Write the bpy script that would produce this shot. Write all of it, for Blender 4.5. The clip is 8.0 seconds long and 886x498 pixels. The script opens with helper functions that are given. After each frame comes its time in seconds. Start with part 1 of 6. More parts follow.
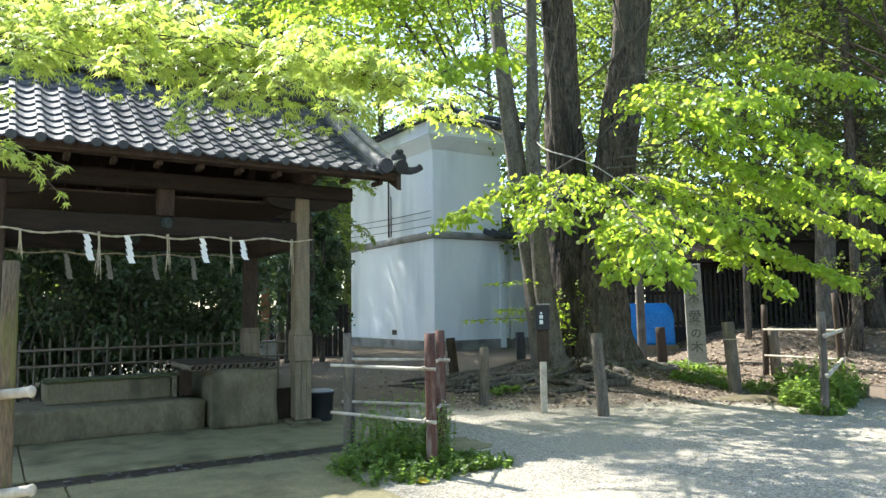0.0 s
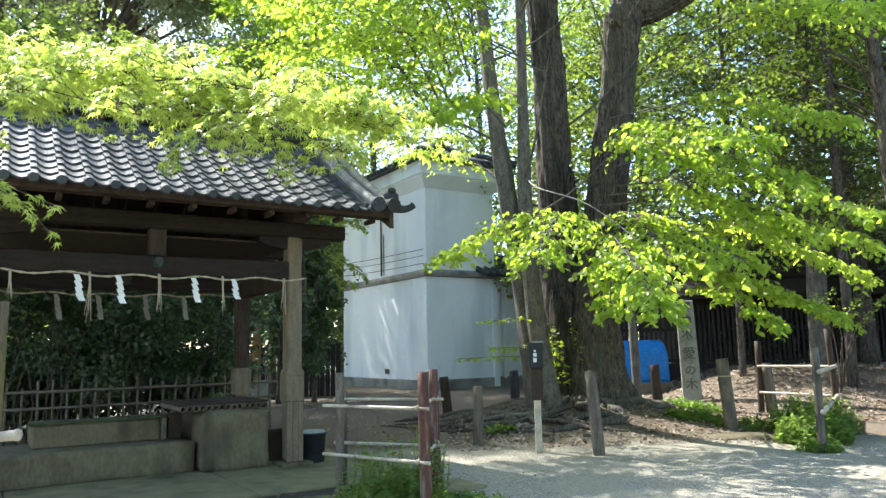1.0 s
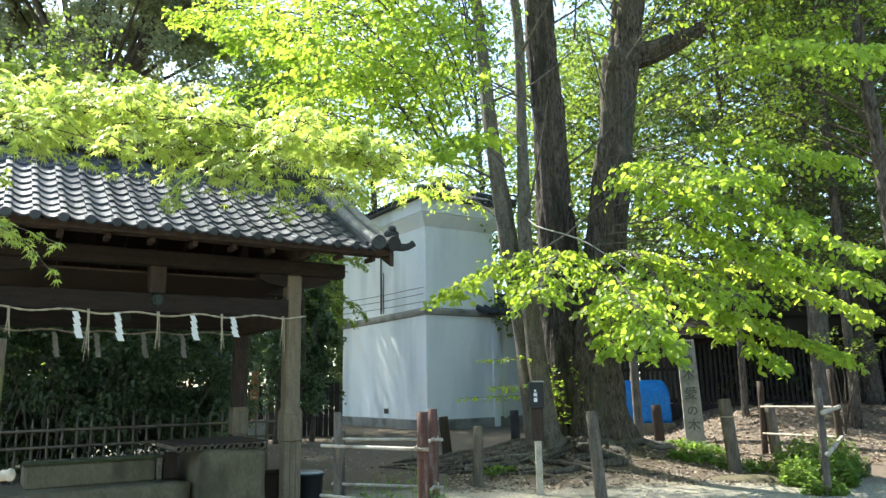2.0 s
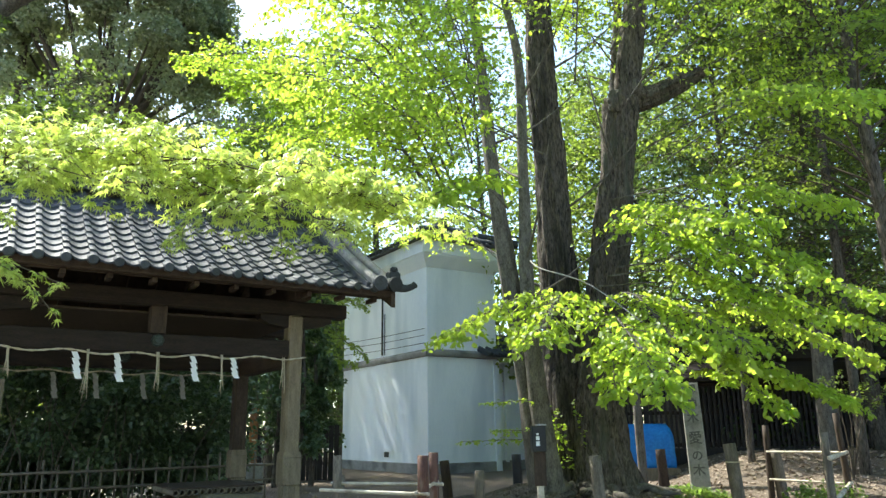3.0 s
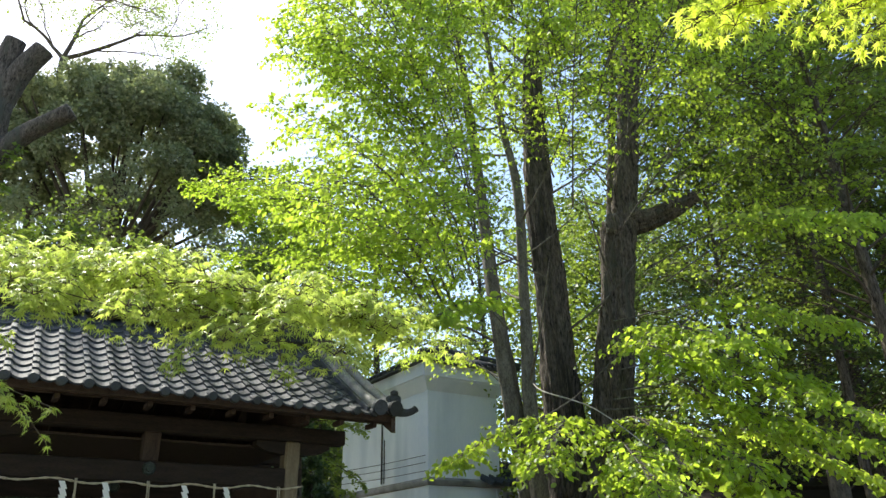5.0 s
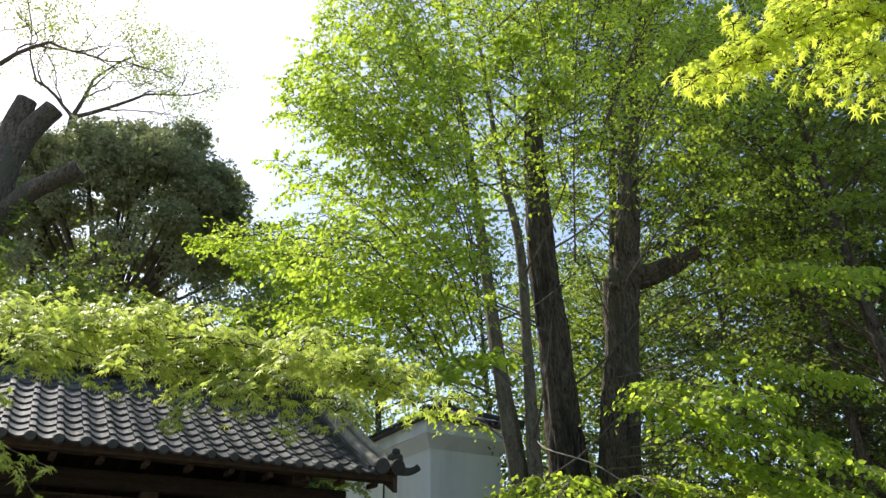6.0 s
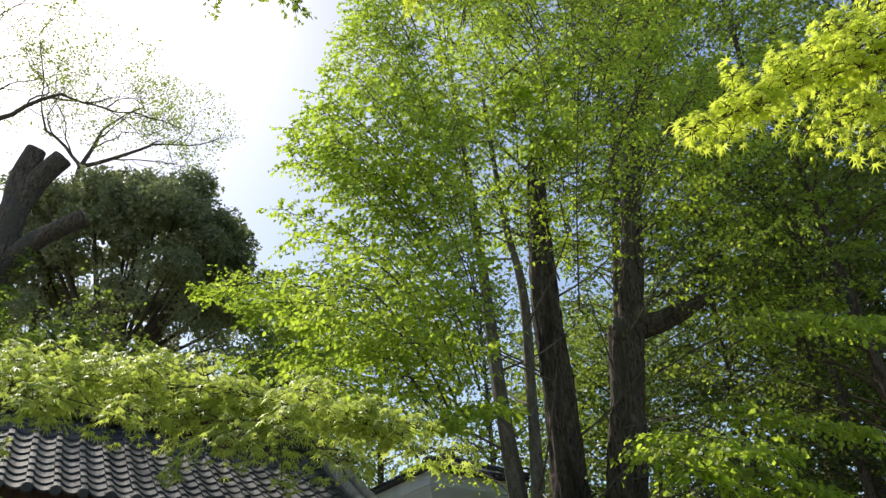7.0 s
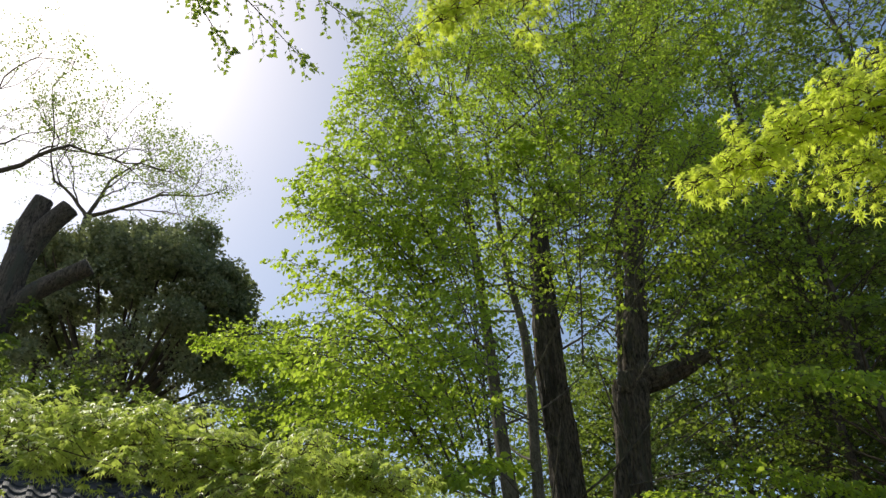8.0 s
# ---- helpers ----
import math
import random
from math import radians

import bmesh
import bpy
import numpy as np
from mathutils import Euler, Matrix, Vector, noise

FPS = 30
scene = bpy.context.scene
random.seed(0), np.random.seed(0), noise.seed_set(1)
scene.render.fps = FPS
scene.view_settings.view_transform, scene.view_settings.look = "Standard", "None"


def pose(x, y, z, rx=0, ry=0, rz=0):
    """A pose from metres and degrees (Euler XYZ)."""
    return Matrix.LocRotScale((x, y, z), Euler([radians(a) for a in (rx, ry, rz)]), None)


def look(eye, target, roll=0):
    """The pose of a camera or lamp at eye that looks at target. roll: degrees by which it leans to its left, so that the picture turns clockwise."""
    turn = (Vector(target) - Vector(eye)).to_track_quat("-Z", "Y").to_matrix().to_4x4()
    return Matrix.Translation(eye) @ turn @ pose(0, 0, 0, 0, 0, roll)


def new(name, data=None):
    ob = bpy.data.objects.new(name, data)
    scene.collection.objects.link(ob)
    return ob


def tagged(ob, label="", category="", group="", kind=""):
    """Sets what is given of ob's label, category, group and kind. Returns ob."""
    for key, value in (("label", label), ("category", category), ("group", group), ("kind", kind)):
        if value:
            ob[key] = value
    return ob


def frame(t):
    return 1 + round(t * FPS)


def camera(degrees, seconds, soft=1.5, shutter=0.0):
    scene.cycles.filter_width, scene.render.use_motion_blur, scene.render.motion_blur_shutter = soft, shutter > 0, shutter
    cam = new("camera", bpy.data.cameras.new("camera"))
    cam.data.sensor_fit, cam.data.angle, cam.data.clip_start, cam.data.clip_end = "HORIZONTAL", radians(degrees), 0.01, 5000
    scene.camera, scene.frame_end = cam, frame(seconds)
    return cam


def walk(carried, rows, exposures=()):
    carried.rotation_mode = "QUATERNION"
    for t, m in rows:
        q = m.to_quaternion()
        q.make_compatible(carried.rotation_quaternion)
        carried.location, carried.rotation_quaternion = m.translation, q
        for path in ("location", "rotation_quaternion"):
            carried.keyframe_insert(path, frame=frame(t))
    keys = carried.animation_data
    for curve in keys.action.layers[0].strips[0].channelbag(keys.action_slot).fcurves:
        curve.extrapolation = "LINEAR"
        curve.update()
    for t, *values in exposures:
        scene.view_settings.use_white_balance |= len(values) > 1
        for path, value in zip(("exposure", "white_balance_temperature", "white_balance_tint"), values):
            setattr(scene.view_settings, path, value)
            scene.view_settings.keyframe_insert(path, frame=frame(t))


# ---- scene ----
cam = camera(63.12, 8.0, soft=1.45)

# seconds, yaw, pitch, roll of a camera that turns on the spot
TURNS = [
    (0.0, 0.00, 4.90, 0.90), (0.5, -0.30, 6.38, 1.16), (1.0, -0.54, 7.91, 1.29), (1.5, -0.60, 9.47, 1.21),
    (3.0, -0.48, 14.21, 0.88), (3.5, -0.53, 16.33, 0.81), (4.0, -0.52, 18.77, 0.83), (4.5, -0.46, 21.39, 0.92),
    (6.0, -0.13, 28.25, 0.95), (6.5, -0.02, 30.17, 0.88), (7.0, 0.10, 32.09, 0.79), (7.5, 0.17, 34.11, 0.66),
    (8.0, 0.09, 36.20, 0.33),
]
walk(cam, [(t, pose(0, 0, 1.5, 90 + p, r, y)) for t, y, p, r in TURNS],
     exposures=[(0.0, 1.97, 6250, 9), (3.0, 1.74, 6350, 4), (4.5, 1.29, 6550, 5), (6.0, 0.74, 6800, 11), (6.5, 0.61, 6850, 11), (8.0, -0.07, 6850, 9)])

# ---- light ----
SUN_AZ, SUN_EL = -44.0, 50.0
world = bpy.data.worlds.new("sky")
scene.world = world
world.use_nodes = True
wn = world.node_tree.nodes
sky = wn.new("ShaderNodeTexSky")
sky.sky_type = "NISHITA"
sky.sun_disc = False
sky.sun_elevation = radians(SUN_EL)
sky.sun_rotation = radians(SUN_AZ)
sky.air_density, sky.dust_density = 1.0, 1.0
wn["Background"].inputs["Strength"].default_value = 0.15
world.node_tree.links.new(sky.outputs[0], wn["Background"].inputs["Color"])
sun = new("sun", bpy.data.lights.new("sun", "SUN"))
sun.data.energy, sun.data.angle, sun.data.color = 4.0, radians(0.55), (1.0, 0.95, 0.86)
sdir = Vector((math.sin(radians(SUN_AZ)) * math.cos(radians(SUN_EL)), math.cos(radians(SUN_AZ)) * math.cos(radians(SUN_EL)),
               math.sin(radians(SUN_EL))))
sun.matrix_world = look(sdir * 60, (0, 0, 0))


# ---- materials ----
def material(name):
    m = bpy.data.materials.new(name)
    m.use_nodes = True
    return m, m.node_tree.nodes, m.node_tree.links


def surface(name, dark, light, scale=8.0, rough=0.8, bump=0.3, fine=60.0, stain=None, stain_scale=1.2, stretch=(1, 1, 1), metal=0.0,
            vary=0.0, bump_dist=0.01, spec=0.3):
    """Two tones by a coarse and a fine noise, stains of their own shape, and relief."""
    m, n, l = material(name)
    co = n.new("ShaderNodeTexCoord")
    mp = n.new("ShaderNodeMapping")
    mp.inputs["Scale"].default_value = stretch
    l.new(co.outputs["Object"], mp.inputs["Vector"])
    a, b = n.new("ShaderNodeTexNoise"), n.new("ShaderNodeTexNoise")
    a.inputs["Scale"].default_value, a.inputs["Detail"].default_value = scale, 6
    b.inputs["Scale"].default_value, b.inputs["Detail"].default_value = fine, 4
    l.new(mp.outputs[0], a.inputs["Vector"])
    l.new(mp.outputs[0], b.inputs["Vector"])
    add = n.new("ShaderNodeMath")
    add.operation = "MULTIPLY_ADD"
    add.inputs[1].default_value = 0.55
    l.new(b.outputs["Fac"], add.inputs[0])
    half = n.new("ShaderNodeMath")
    half.operation = "MULTIPLY"
    half.inputs[1].default_value = 0.45
    l.new(a.outputs["Fac"], half.inputs[0])
    l.new(half.outputs[0], add.inputs[2])
    ramp = n.new("ShaderNodeValToRGB")
    ramp.color_ramp.elements[0].position, ramp.color_ramp.elements[1].position = 0.36, 0.64
    ramp.color_ramp.elements[0].color, ramp.color_ramp.elements[1].color = (*dark, 1), (*light, 1)
    l.new(add.outputs[0], ramp.inputs[0])
    colour = ramp.outputs[0]
    if stain:
        s = n.new("ShaderNodeTexNoise")
        s.inputs["Scale"].default_value, s.inputs["Detail"].default_value = stain_scale, 5
        l.new(mp.outputs[0], s.inputs["Vector"])
        r2 = n.new("ShaderNodeValToRGB")
        r2.color_ramp.elements[0].position, r2.color_ramp.elements[1].position = 0.5, 0.68
        l.new(s.outputs["Fac"], r2.inputs[0])
        mx = n.new("ShaderNodeMixRGB")
        mx.inputs[2].default_value = (*stain, 1)
        l.new(r2.outputs[0], mx.inputs[0])
        l.new(colour, mx.inputs[1])
        colour = mx.outputs[0]
    if vary:
        info = n.new("ShaderNodeObjectInfo")
        hsv = n.new("ShaderNodeHueSaturation")
        mr = n.new("ShaderNodeMapRange")
        mr.inputs["To Min"].default_value, mr.inputs["To Max"].default_value = 1 - vary, 1 + vary
        l.new(info.outputs["Random"], mr.inputs["Value"])
        l.new(mr.outputs[0], hsv.inputs["Value"])
        l.new(colour, hsv.inputs["Color"])
        colour = hsv.outputs[0]
    p = n["Principled BSDF"]
    l.new(colour, p.inputs["Base Color"])
    p.inputs["Roughness"].default_value = rough
    p.inputs["Metallic"].default_value = metal
    p.inputs["Specular IOR Level"].default_value = spec
    if bump:
        bp = n.new("ShaderNodeBump")
        bp.inputs["Strength"].default_value, bp.inputs["Distance"].default_value = bump, bump_dist
        l.new(add.outputs[0], bp.inputs["Height"])
        l.new(bp.outputs[0], p.inputs["Normal"])
    return m


def leaf_material(name, dark, light, glow, through_part=0.5, rough=0.45):
    """A thin leaf: each one a tone of its own, light from behind shows through."""
    m, n, l = material(name)
    g = n.new("ShaderNodeNewGeometry")
    ramp = n.new("ShaderNodeValToRGB")
    ramp.color_ramp.elements[0].color, ramp.color_ramp.elements[1].color = (*dark, 1), (*light, 1)
    l.new(g.outputs["Random Per Island"], ramp.inputs[0])
    p = n["Principled BSDF"]
    p.inputs["Roughness"].default_value = rough
    p.inputs["Specular IOR Level"].default_value = 0.5
    l.new(ramp.outputs[0], p.inputs["Base Color"])
    tr = n.new("ShaderNodeBsdfTranslucent")
    mul = n.new("ShaderNodeMixRGB")
    mul.blend_type = "MULTIPLY"
    mul.inputs[0].default_value = 1.0
    mul.inputs[2].default_value = (*glow, 1)
    r2 = n.new("ShaderNodeValToRGB")
    r2.color_ramp.elements[0].color, r2.color_ramp.elements[1].color = (0.75, 0.8, 0.7, 1), (1, 1, 1, 1)
    l.new(g.outputs["Random Per Island"], r2.inputs[0])
    l.new(r2.outputs[0], mul.inputs[1])
    l.new(mul.outputs[0], tr.inputs["Color"])
    mix = n.new("ShaderNodeMixShader")
    mix.inputs[0].default_value = through_part
    l.new(p.outputs[0], mix.inputs[1])
    l.new(tr.outputs[0], mix.inputs[2])
    l.new(mix.outputs[0], n["Material Output"].inputs["Surface"])
    return m


def ground_material():
    """Grey gravel, with bare soil under the trees and on the bank; its tone also darkens the shaded path."""
    m, n, l = material("gravel_and_soil")
    co = n.new("ShaderNodeTexCoord")
    vor = n.new("ShaderNodeTexVoronoi")
    vor.inputs["Scale"].default_value = 62
    l.new(co.outputs["Object"], vor.inputs["Vector"])
    big, fine = n.new("ShaderNodeTexNoise"), n.new("ShaderNodeTexNoise")
    big.inputs["Scale"].default_value, big.inputs["Detail"].default_value = 0.8, 6
    fine.inputs["Scale"].default_value, fine.inputs["Detail"].default_value = 38, 5
    l.new(co.outputs["Object"], big.inputs["Vector"])
    l.new(co.outputs["Object"], fine.inputs["Vector"])
    stone = n.new("ShaderNodeValToRGB")
    stone.color_ramp.elements[0].color, stone.color_ramp.elements[1].color = (0.13, 0.116, 0.090, 1), (0.56, 0.51, 0.415, 1)
    l.new(vor.outputs["Color"], stone.inputs[0])
    sand = n.new("ShaderNodeValToRGB")
    sand.color_ramp.elements[0].position, sand.color_ramp.elements[1].position = 0.35, 0.65
    sand.color_ramp.elements[0].color, sand.color_ramp.elements[1].color = (0.27, 0.242, 0.188, 1), (0.45, 0.405, 0.32, 1)
    l.new(fine.outputs["Fac"], sand.inputs[0])
    pick = n.new("ShaderNodeValToRGB")
    pick.color_ramp.elements[0].position, pick.color_ramp.elements[1].position = 0.38, 0.5
    l.new(big.outputs["Fac"], pick.inputs[0])
    mix = n.new("ShaderNodeMixRGB")
    l.new(pick.outputs[0], mix.inputs[0])
    l.new(sand.outputs[0], mix.inputs[1])
    l.new(stone.outputs[0], mix.inputs[2])
    soil = n.new("ShaderNodeValToRGB")
    soil.color_ramp.elements[0].position, soil.color_ramp.elements[1].position = 0.35, 0.65
    soil.color_ramp.elements[0].color, soil.color_ramp.elements[1].color = (0.09, 0.07, 0.05, 1), (0.24, 0.19, 0.145, 1)
    l.new(fine.outputs["Fac"], soil.inputs[0])
    sep = n.new("ShaderNodeSeparateXYZ")
    l.new(co.outputs["Object"], sep.inputs[0])
    # soil begins about eleven metres off, with a ragged edge
    edge = n.new("ShaderNodeMath")
    edge.operation = "MULTIPLY_ADD"
    edge.inputs[1].default_value = 3.0
    l.new(big.outputs["Fac"], edge.inputs[0])
    l.new(sep.outputs["Y"], edge.inputs[2])
    mr = n.new("ShaderNodeMapRange")
    mr.inputs["From Min"].default_value, mr.inputs["From Max"].default_value = 12.4, 13.2
    l.new(edge.outputs[0], mr.inputs["Value"])
    # earth tone reaches west behind the pavilion, partly to stand for shade there
    east = n.new("ShaderNodeMapRange")
    east.inputs["From Min"].default_value, east.inputs["From Max"].default_value = -7.0, -5.5
    edge_x = n.new("ShaderNodeMath")
    edge_x.operation = "MULTIPLY_ADD"
    edge_x.inputs[1].default_value = 3.0
    l.new(big.outputs["Fac"], edge_x.inputs[0])
    l.new(sep.outputs["X"], edge_x.inputs[2])
    l.new(edge_x.outputs[0], east.inputs["Value"])
    both = n.new("ShaderNodeMath")
    both.operation = "MULTIPLY"
    l.new(mr.outputs[0], both.inputs[0])
    l.new(east.outputs[0], both.inputs[1])
    mx = n.new("ShaderNodeMixRGB")
    l.new(both.outputs[0], mx.inputs[0])
    l.new(mix.outputs[0], mx.inputs[1])
    l.new(soil.outputs[0], mx.inputs[2])
    p = n["Principled BSDF"]
    p.inputs["Roughness"].default_value = 0.95
    p.inputs["Specular IOR Level"].default_value = 0.2
    l.new(mx.outputs[0], p.inputs["Base Color"])
    bp = n.new("ShaderNodeBump")
    bp.inputs["Strength"].default_value, bp.inputs["Distance"].default_value = 0.7, 0.02
    ad = n.new("ShaderNodeMath")
    l.new(vor.outputs["Distance"], ad.inputs[0])
    l.new(fine.outputs["Fac"], ad.inputs[1])
    l.new(ad.outputs[0], bp.inputs["Height"])
    l.new(bp.outputs[0], p.inputs["Normal"])
    return m


M = {
    "ground": ground_material(),
    "concrete": surface("old_concrete", (0.155, 0.135, 0.068), (0.255, 0.225, 0.125), 4, 0.9, 0.3, 50, (0.09, 0.076, 0.038), 1.5),
    "stone": surface("rough_granite", (0.12, 0.10, 0.058), (0.18, 0.151, 0.094), 6, 0.9, 0.6, 28, (0.065, 0.058, 0.036), 2.2, stretch=(1, 1, 0.5), bump_dist=0.02),
    "stone_pale": surface("pale_granite", (0.22, 0.212, 0.19), (0.37, 0.355, 0.32), 14, 0.9, 0.4, 90, (0.17, 0.17, 0.14), 3.0),
    "carved": surface("dark_carving", (0.08, 0.078, 0.07), (0.13, 0.125, 0.115), 9),
    "wood_dark": surface("weathered_dark_wood", (0.025, 0.017, 0.012), (0.075, 0.05, 0.034), 3, 0.8, 0.4, 25, stretch=(6, 6, 1)),
    # old wood of fences and hall, the deep tree shade put into its colour
    "wood_shaded": surface("shade_darkened_old_wood", (0.014, 0.012, 0.011), (0.045, 0.038, 0.033), 3, 0.85, 0.4, 25, stretch=(6, 6, 1)),
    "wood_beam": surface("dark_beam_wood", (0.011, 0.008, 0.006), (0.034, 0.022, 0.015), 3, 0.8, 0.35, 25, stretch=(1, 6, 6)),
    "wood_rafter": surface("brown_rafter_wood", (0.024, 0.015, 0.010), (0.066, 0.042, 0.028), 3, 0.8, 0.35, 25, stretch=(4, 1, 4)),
    "wood_grey": surface("grey_weathered_wood", (0.115, 0.093, 0.06), (0.25, 0.20, 0.135), 3, 0.85, 0.4, 30, stretch=(6, 6, 1)),
    "wood_red": surface("reddish_stained_post", (0.05, 0.024, 0.018), (0.13, 0.062, 0.046), 4, 0.8, 0.5, 30, (0.22, 0.18, 0.15), 3.0, stretch=(5, 5, 1)),
    "stake": surface("split_grey_stake", (0.075, 0.062, 0.048), (0.21, 0.178, 0.14), 4, 0.9, 0.6, 30, (0.07, 0.06, 0.05), 2.5, stretch=(5, 5, 0.8), bump_dist=0.02),
    "bamboo": surface("bleached_bamboo", (0.36, 0.31, 0.235), (0.58, 0.52, 0.42), 5, 0.6, 0.2, 30, (0.24, 0.20, 0.15), 4.0),
    "bamboo_old": surface("old_brown_bamboo", (0.085, 0.07, 0.05), (0.21, 0.175, 0.125), 8, 0.7, 0.2, 40),
    "drain": surface("wet_dark_drain", (0.012, 0.009, 0.006), (0.045, 0.034, 0.022), 12, 0.7, 0.5, 50),
    "moss": surface("mossy_plank", (0.03, 0.035, 0.016), (0.09, 0.10, 0.045), 9, 0.95, 0.6, 60),
    "tile": surface("grey_fired_tile", (0.027, 0.030, 0.034), (0.072, 0.077, 0.084), 6, 0.72, 0.3, 60, (0.034, 0.034, 0.028), 2.0, vary=0.35, spec=0.3),
    "tile_pale": surface("weathered_ridge_tile", (0.15, 0.138, 0.125), (0.30, 0.28, 0.255), 7, 0.7, 0.3, 50, (0.15, 0.14, 0.13), 3.0),
    "plaster": surface("white_plaster", (0.76, 0.80, 0.85), (0.83, 0.86, 0.89), 1.2, 0.9, 0.12, 18, (0.62, 0.67, 0.72), 0.7, stretch=(1, 1, 0.25)),
    "grime": surface("grey_band_stone", (0.20, 0.195, 0.185), (0.34, 0.33, 0.31), 3, 0.9, 0.4, 30, (0.14, 0.135, 0.13), 1.5),
    "rope": surface("straw_rope", (0.36, 0.31, 0.22), (0.55, 0.49, 0.37), 40, 0.9, 0.3, 120),
    "paper": surface("white_paper", (0.78, 0.78, 0.77), (0.86, 0.86, 0.85), 5, 0.9, 0.05),
    "black": surface("black_plastic", (0.012, 0.013, 0.015), (0.03, 0.032, 0.036), 6, 0.45, 0.1),
    "grey_lid": surface("grey_metal_lid", (0.25, 0.25, 0.25), (0.40, 0.40, 0.40), 6, 0.5, 0.1),
    "white_mark": surface("white_paint_mark", (0.70, 0.70, 0.68), (0.8, 0.8, 0.78), 6),
    "blue": surface("blue_tarpaulin", (0.010, 0.13, 0.42), (0.025, 0.22, 0.60), 3, 0.45, 0.35, 14, bump_dist=0.04),
    "orange": surface("orange_brown_post", (0.28, 0.12, 0.05), (0.42, 0.2, 0.09), 4),
    "copper": surface("green_copper", (0.022, 0.03, 0.026), (0.055, 0.068, 0.058), 12, 0.6, metal=0.3),
    "wire": surface("dark_wire", (0.03, 0.03, 0.03), (0.06, 0.06, 0.06), 10, 0.6, 0),
    "bark": surface("furrowed_bark", (0.020, 0.016, 0.013), (0.19, 0.157, 0.128), 4.5, 0.95, 1.0, 14, (0.09, 0.09, 0.07), 1.4, stretch=(3.0, 3.0, 0.7), bump_dist=0.08),
    "bark_dark": surface("dark_split_bark", (0.014, 0.012, 0.010), (0.175, 0.147, 0.120), 4.5, 0.95, 1.0, 13, (0.03, 0.028, 0.022), 1.1, stretch=(3.2, 3.2, 0.65), bump_dist=0.08),
    "post_mossy": surface("peeled_mossy_post", (0.066, 0.048, 0.028), (0.19, 0.14, 0.085), 3, 0.9, 0.5, 26, (0.11, 0.12, 0.03), 2.6, stretch=(5, 5, 0.6), bump_dist=0.015),
    # white paper of the back streamers, greyed to stand for shade
    "paper_shaded": surface("shaded_grey_paper", (0.22, 0.22, 0.20), (0.34, 0.33, 0.31), 9, 0.95, 0.1),
    "bark_pale": surface("smooth_grey_bark", (0.055, 0.048, 0.040), (0.19, 0.17, 0.145), 6, 0.9, 0.6, 30, stretch=(2, 2, 0.7), bump_dist=0.02),
    "twig": surface("brown_twig", (0.05, 0.04, 0.03), (0.12, 0.095, 0.07), 8, 0.9, 0.2),
    "leaf": leaf_material("katsura_leaf", (0.115, 0.185, 0.032), (0.235, 0.315, 0.068), (0.66, 0.84, 0.085), 0.62),
    "maple": leaf_material("maple_leaf", (0.17, 0.24, 0.05), (0.44, 0.51, 0.17), (0.80, 0.93, 0.18), 0.5),
    "maple_gold": leaf_material("golden_maple_leaf", (0.40, 0.51, 0.06), (0.66, 0.75, 0.17), (0.90, 1.0, 0.13), 0.64),
    "leaf_dark": leaf_material("evergreen_leaf", (0.14, 0.165, 0.095), (0.38, 0.385, 0.24), (0.40, 0.45, 0.18), 0.38, 0.55),
    # darker copy of woodland_leaf: the shade of the woods is in its colour
    "leaf_wood_shaded": leaf_material("shaded_wood_leaf", (0.028, 0.05, 0.02), (0.085, 0.115, 0.05), (0.22, 0.32, 0.08), 0.4, 0.5),
    "leaf_hedge": leaf_material("glossy_shrub_leaf", (0.03, 0.058, 0.026), (0.12, 0.165, 0.08), (0.20, 0.32, 0.09), 0.22, 0.3),
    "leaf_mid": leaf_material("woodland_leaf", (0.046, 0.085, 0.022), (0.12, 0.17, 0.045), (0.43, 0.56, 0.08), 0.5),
    "herb": leaf_material("herb_leaf", (0.06, 0.11, 0.024), (0.15, 0.22, 0.05), (0.40, 0.58, 0.10), 0.45),
    "litter": leaf_material("dry_leaf", (0.13, 0.085, 0.055), (0.48, 0.39, 0.30), (0.2, 0.13, 0.07), 0.1, 0.8),
}


# ---- builders ----
def mesh_of(name, verts, faces, mat=None, smooth=False):
    me = bpy.data.meshes.new(name)
    me.from_pydata([tuple(p) for p in verts], [], faces)
    if mat:
        me.materials.append(mat)
    if smooth:
        me.polygons.foreach_set("use_smooth", [True] * len(me.polygons))
    me.update()
    return me


def part(name, bm, mat, parent=None, label=""):
    me = bpy.data.meshes.new(name)
    bm.to_mesh(me)
    bm.free()
    me.materials.append(mat)
    ob = new(name, me)
    ob.parent = parent
    if label:
        tagged(ob, label)
    return ob


def put(name, me, parent=None, label=""):
    ob = new(name, me)
    ob.parent = parent
    if label:
        tagged(ob, label)
    return ob


def add_box(bm, lo, hi, bevel=0.0, m=None):
    lo, hi = Vector(lo), Vector(hi)
    r = bmesh.ops.create_cube(bm, size=1.0)
    vs = r["verts"]
    mat = Matrix.Translation((lo + hi) / 2) @ Matrix.Diagonal((*(hi - lo), 1))
    bmesh.ops.transform(bm, matrix=mat, verts=vs)
    if bevel:
        es = list({e for v in vs for e in v.link_edges})
        r = bmesh.ops.bevel(bm, geom=es, offset=bevel, segments=1, affect="EDGES")
        vs = list({v for f in r["faces"] for v in f.verts} | {v for v in vs if v.is_valid})
    if m is not None:
        bmesh.ops.transform(bm, matrix=m, verts=[v for v in vs if v.is_valid])
    return bm


def box(name, lo, hi, mat, parent=None, bevel=0.01, label="", m=None):
    return part(name, add_box(bmesh.new(), lo, hi, bevel, m), mat, parent, label)


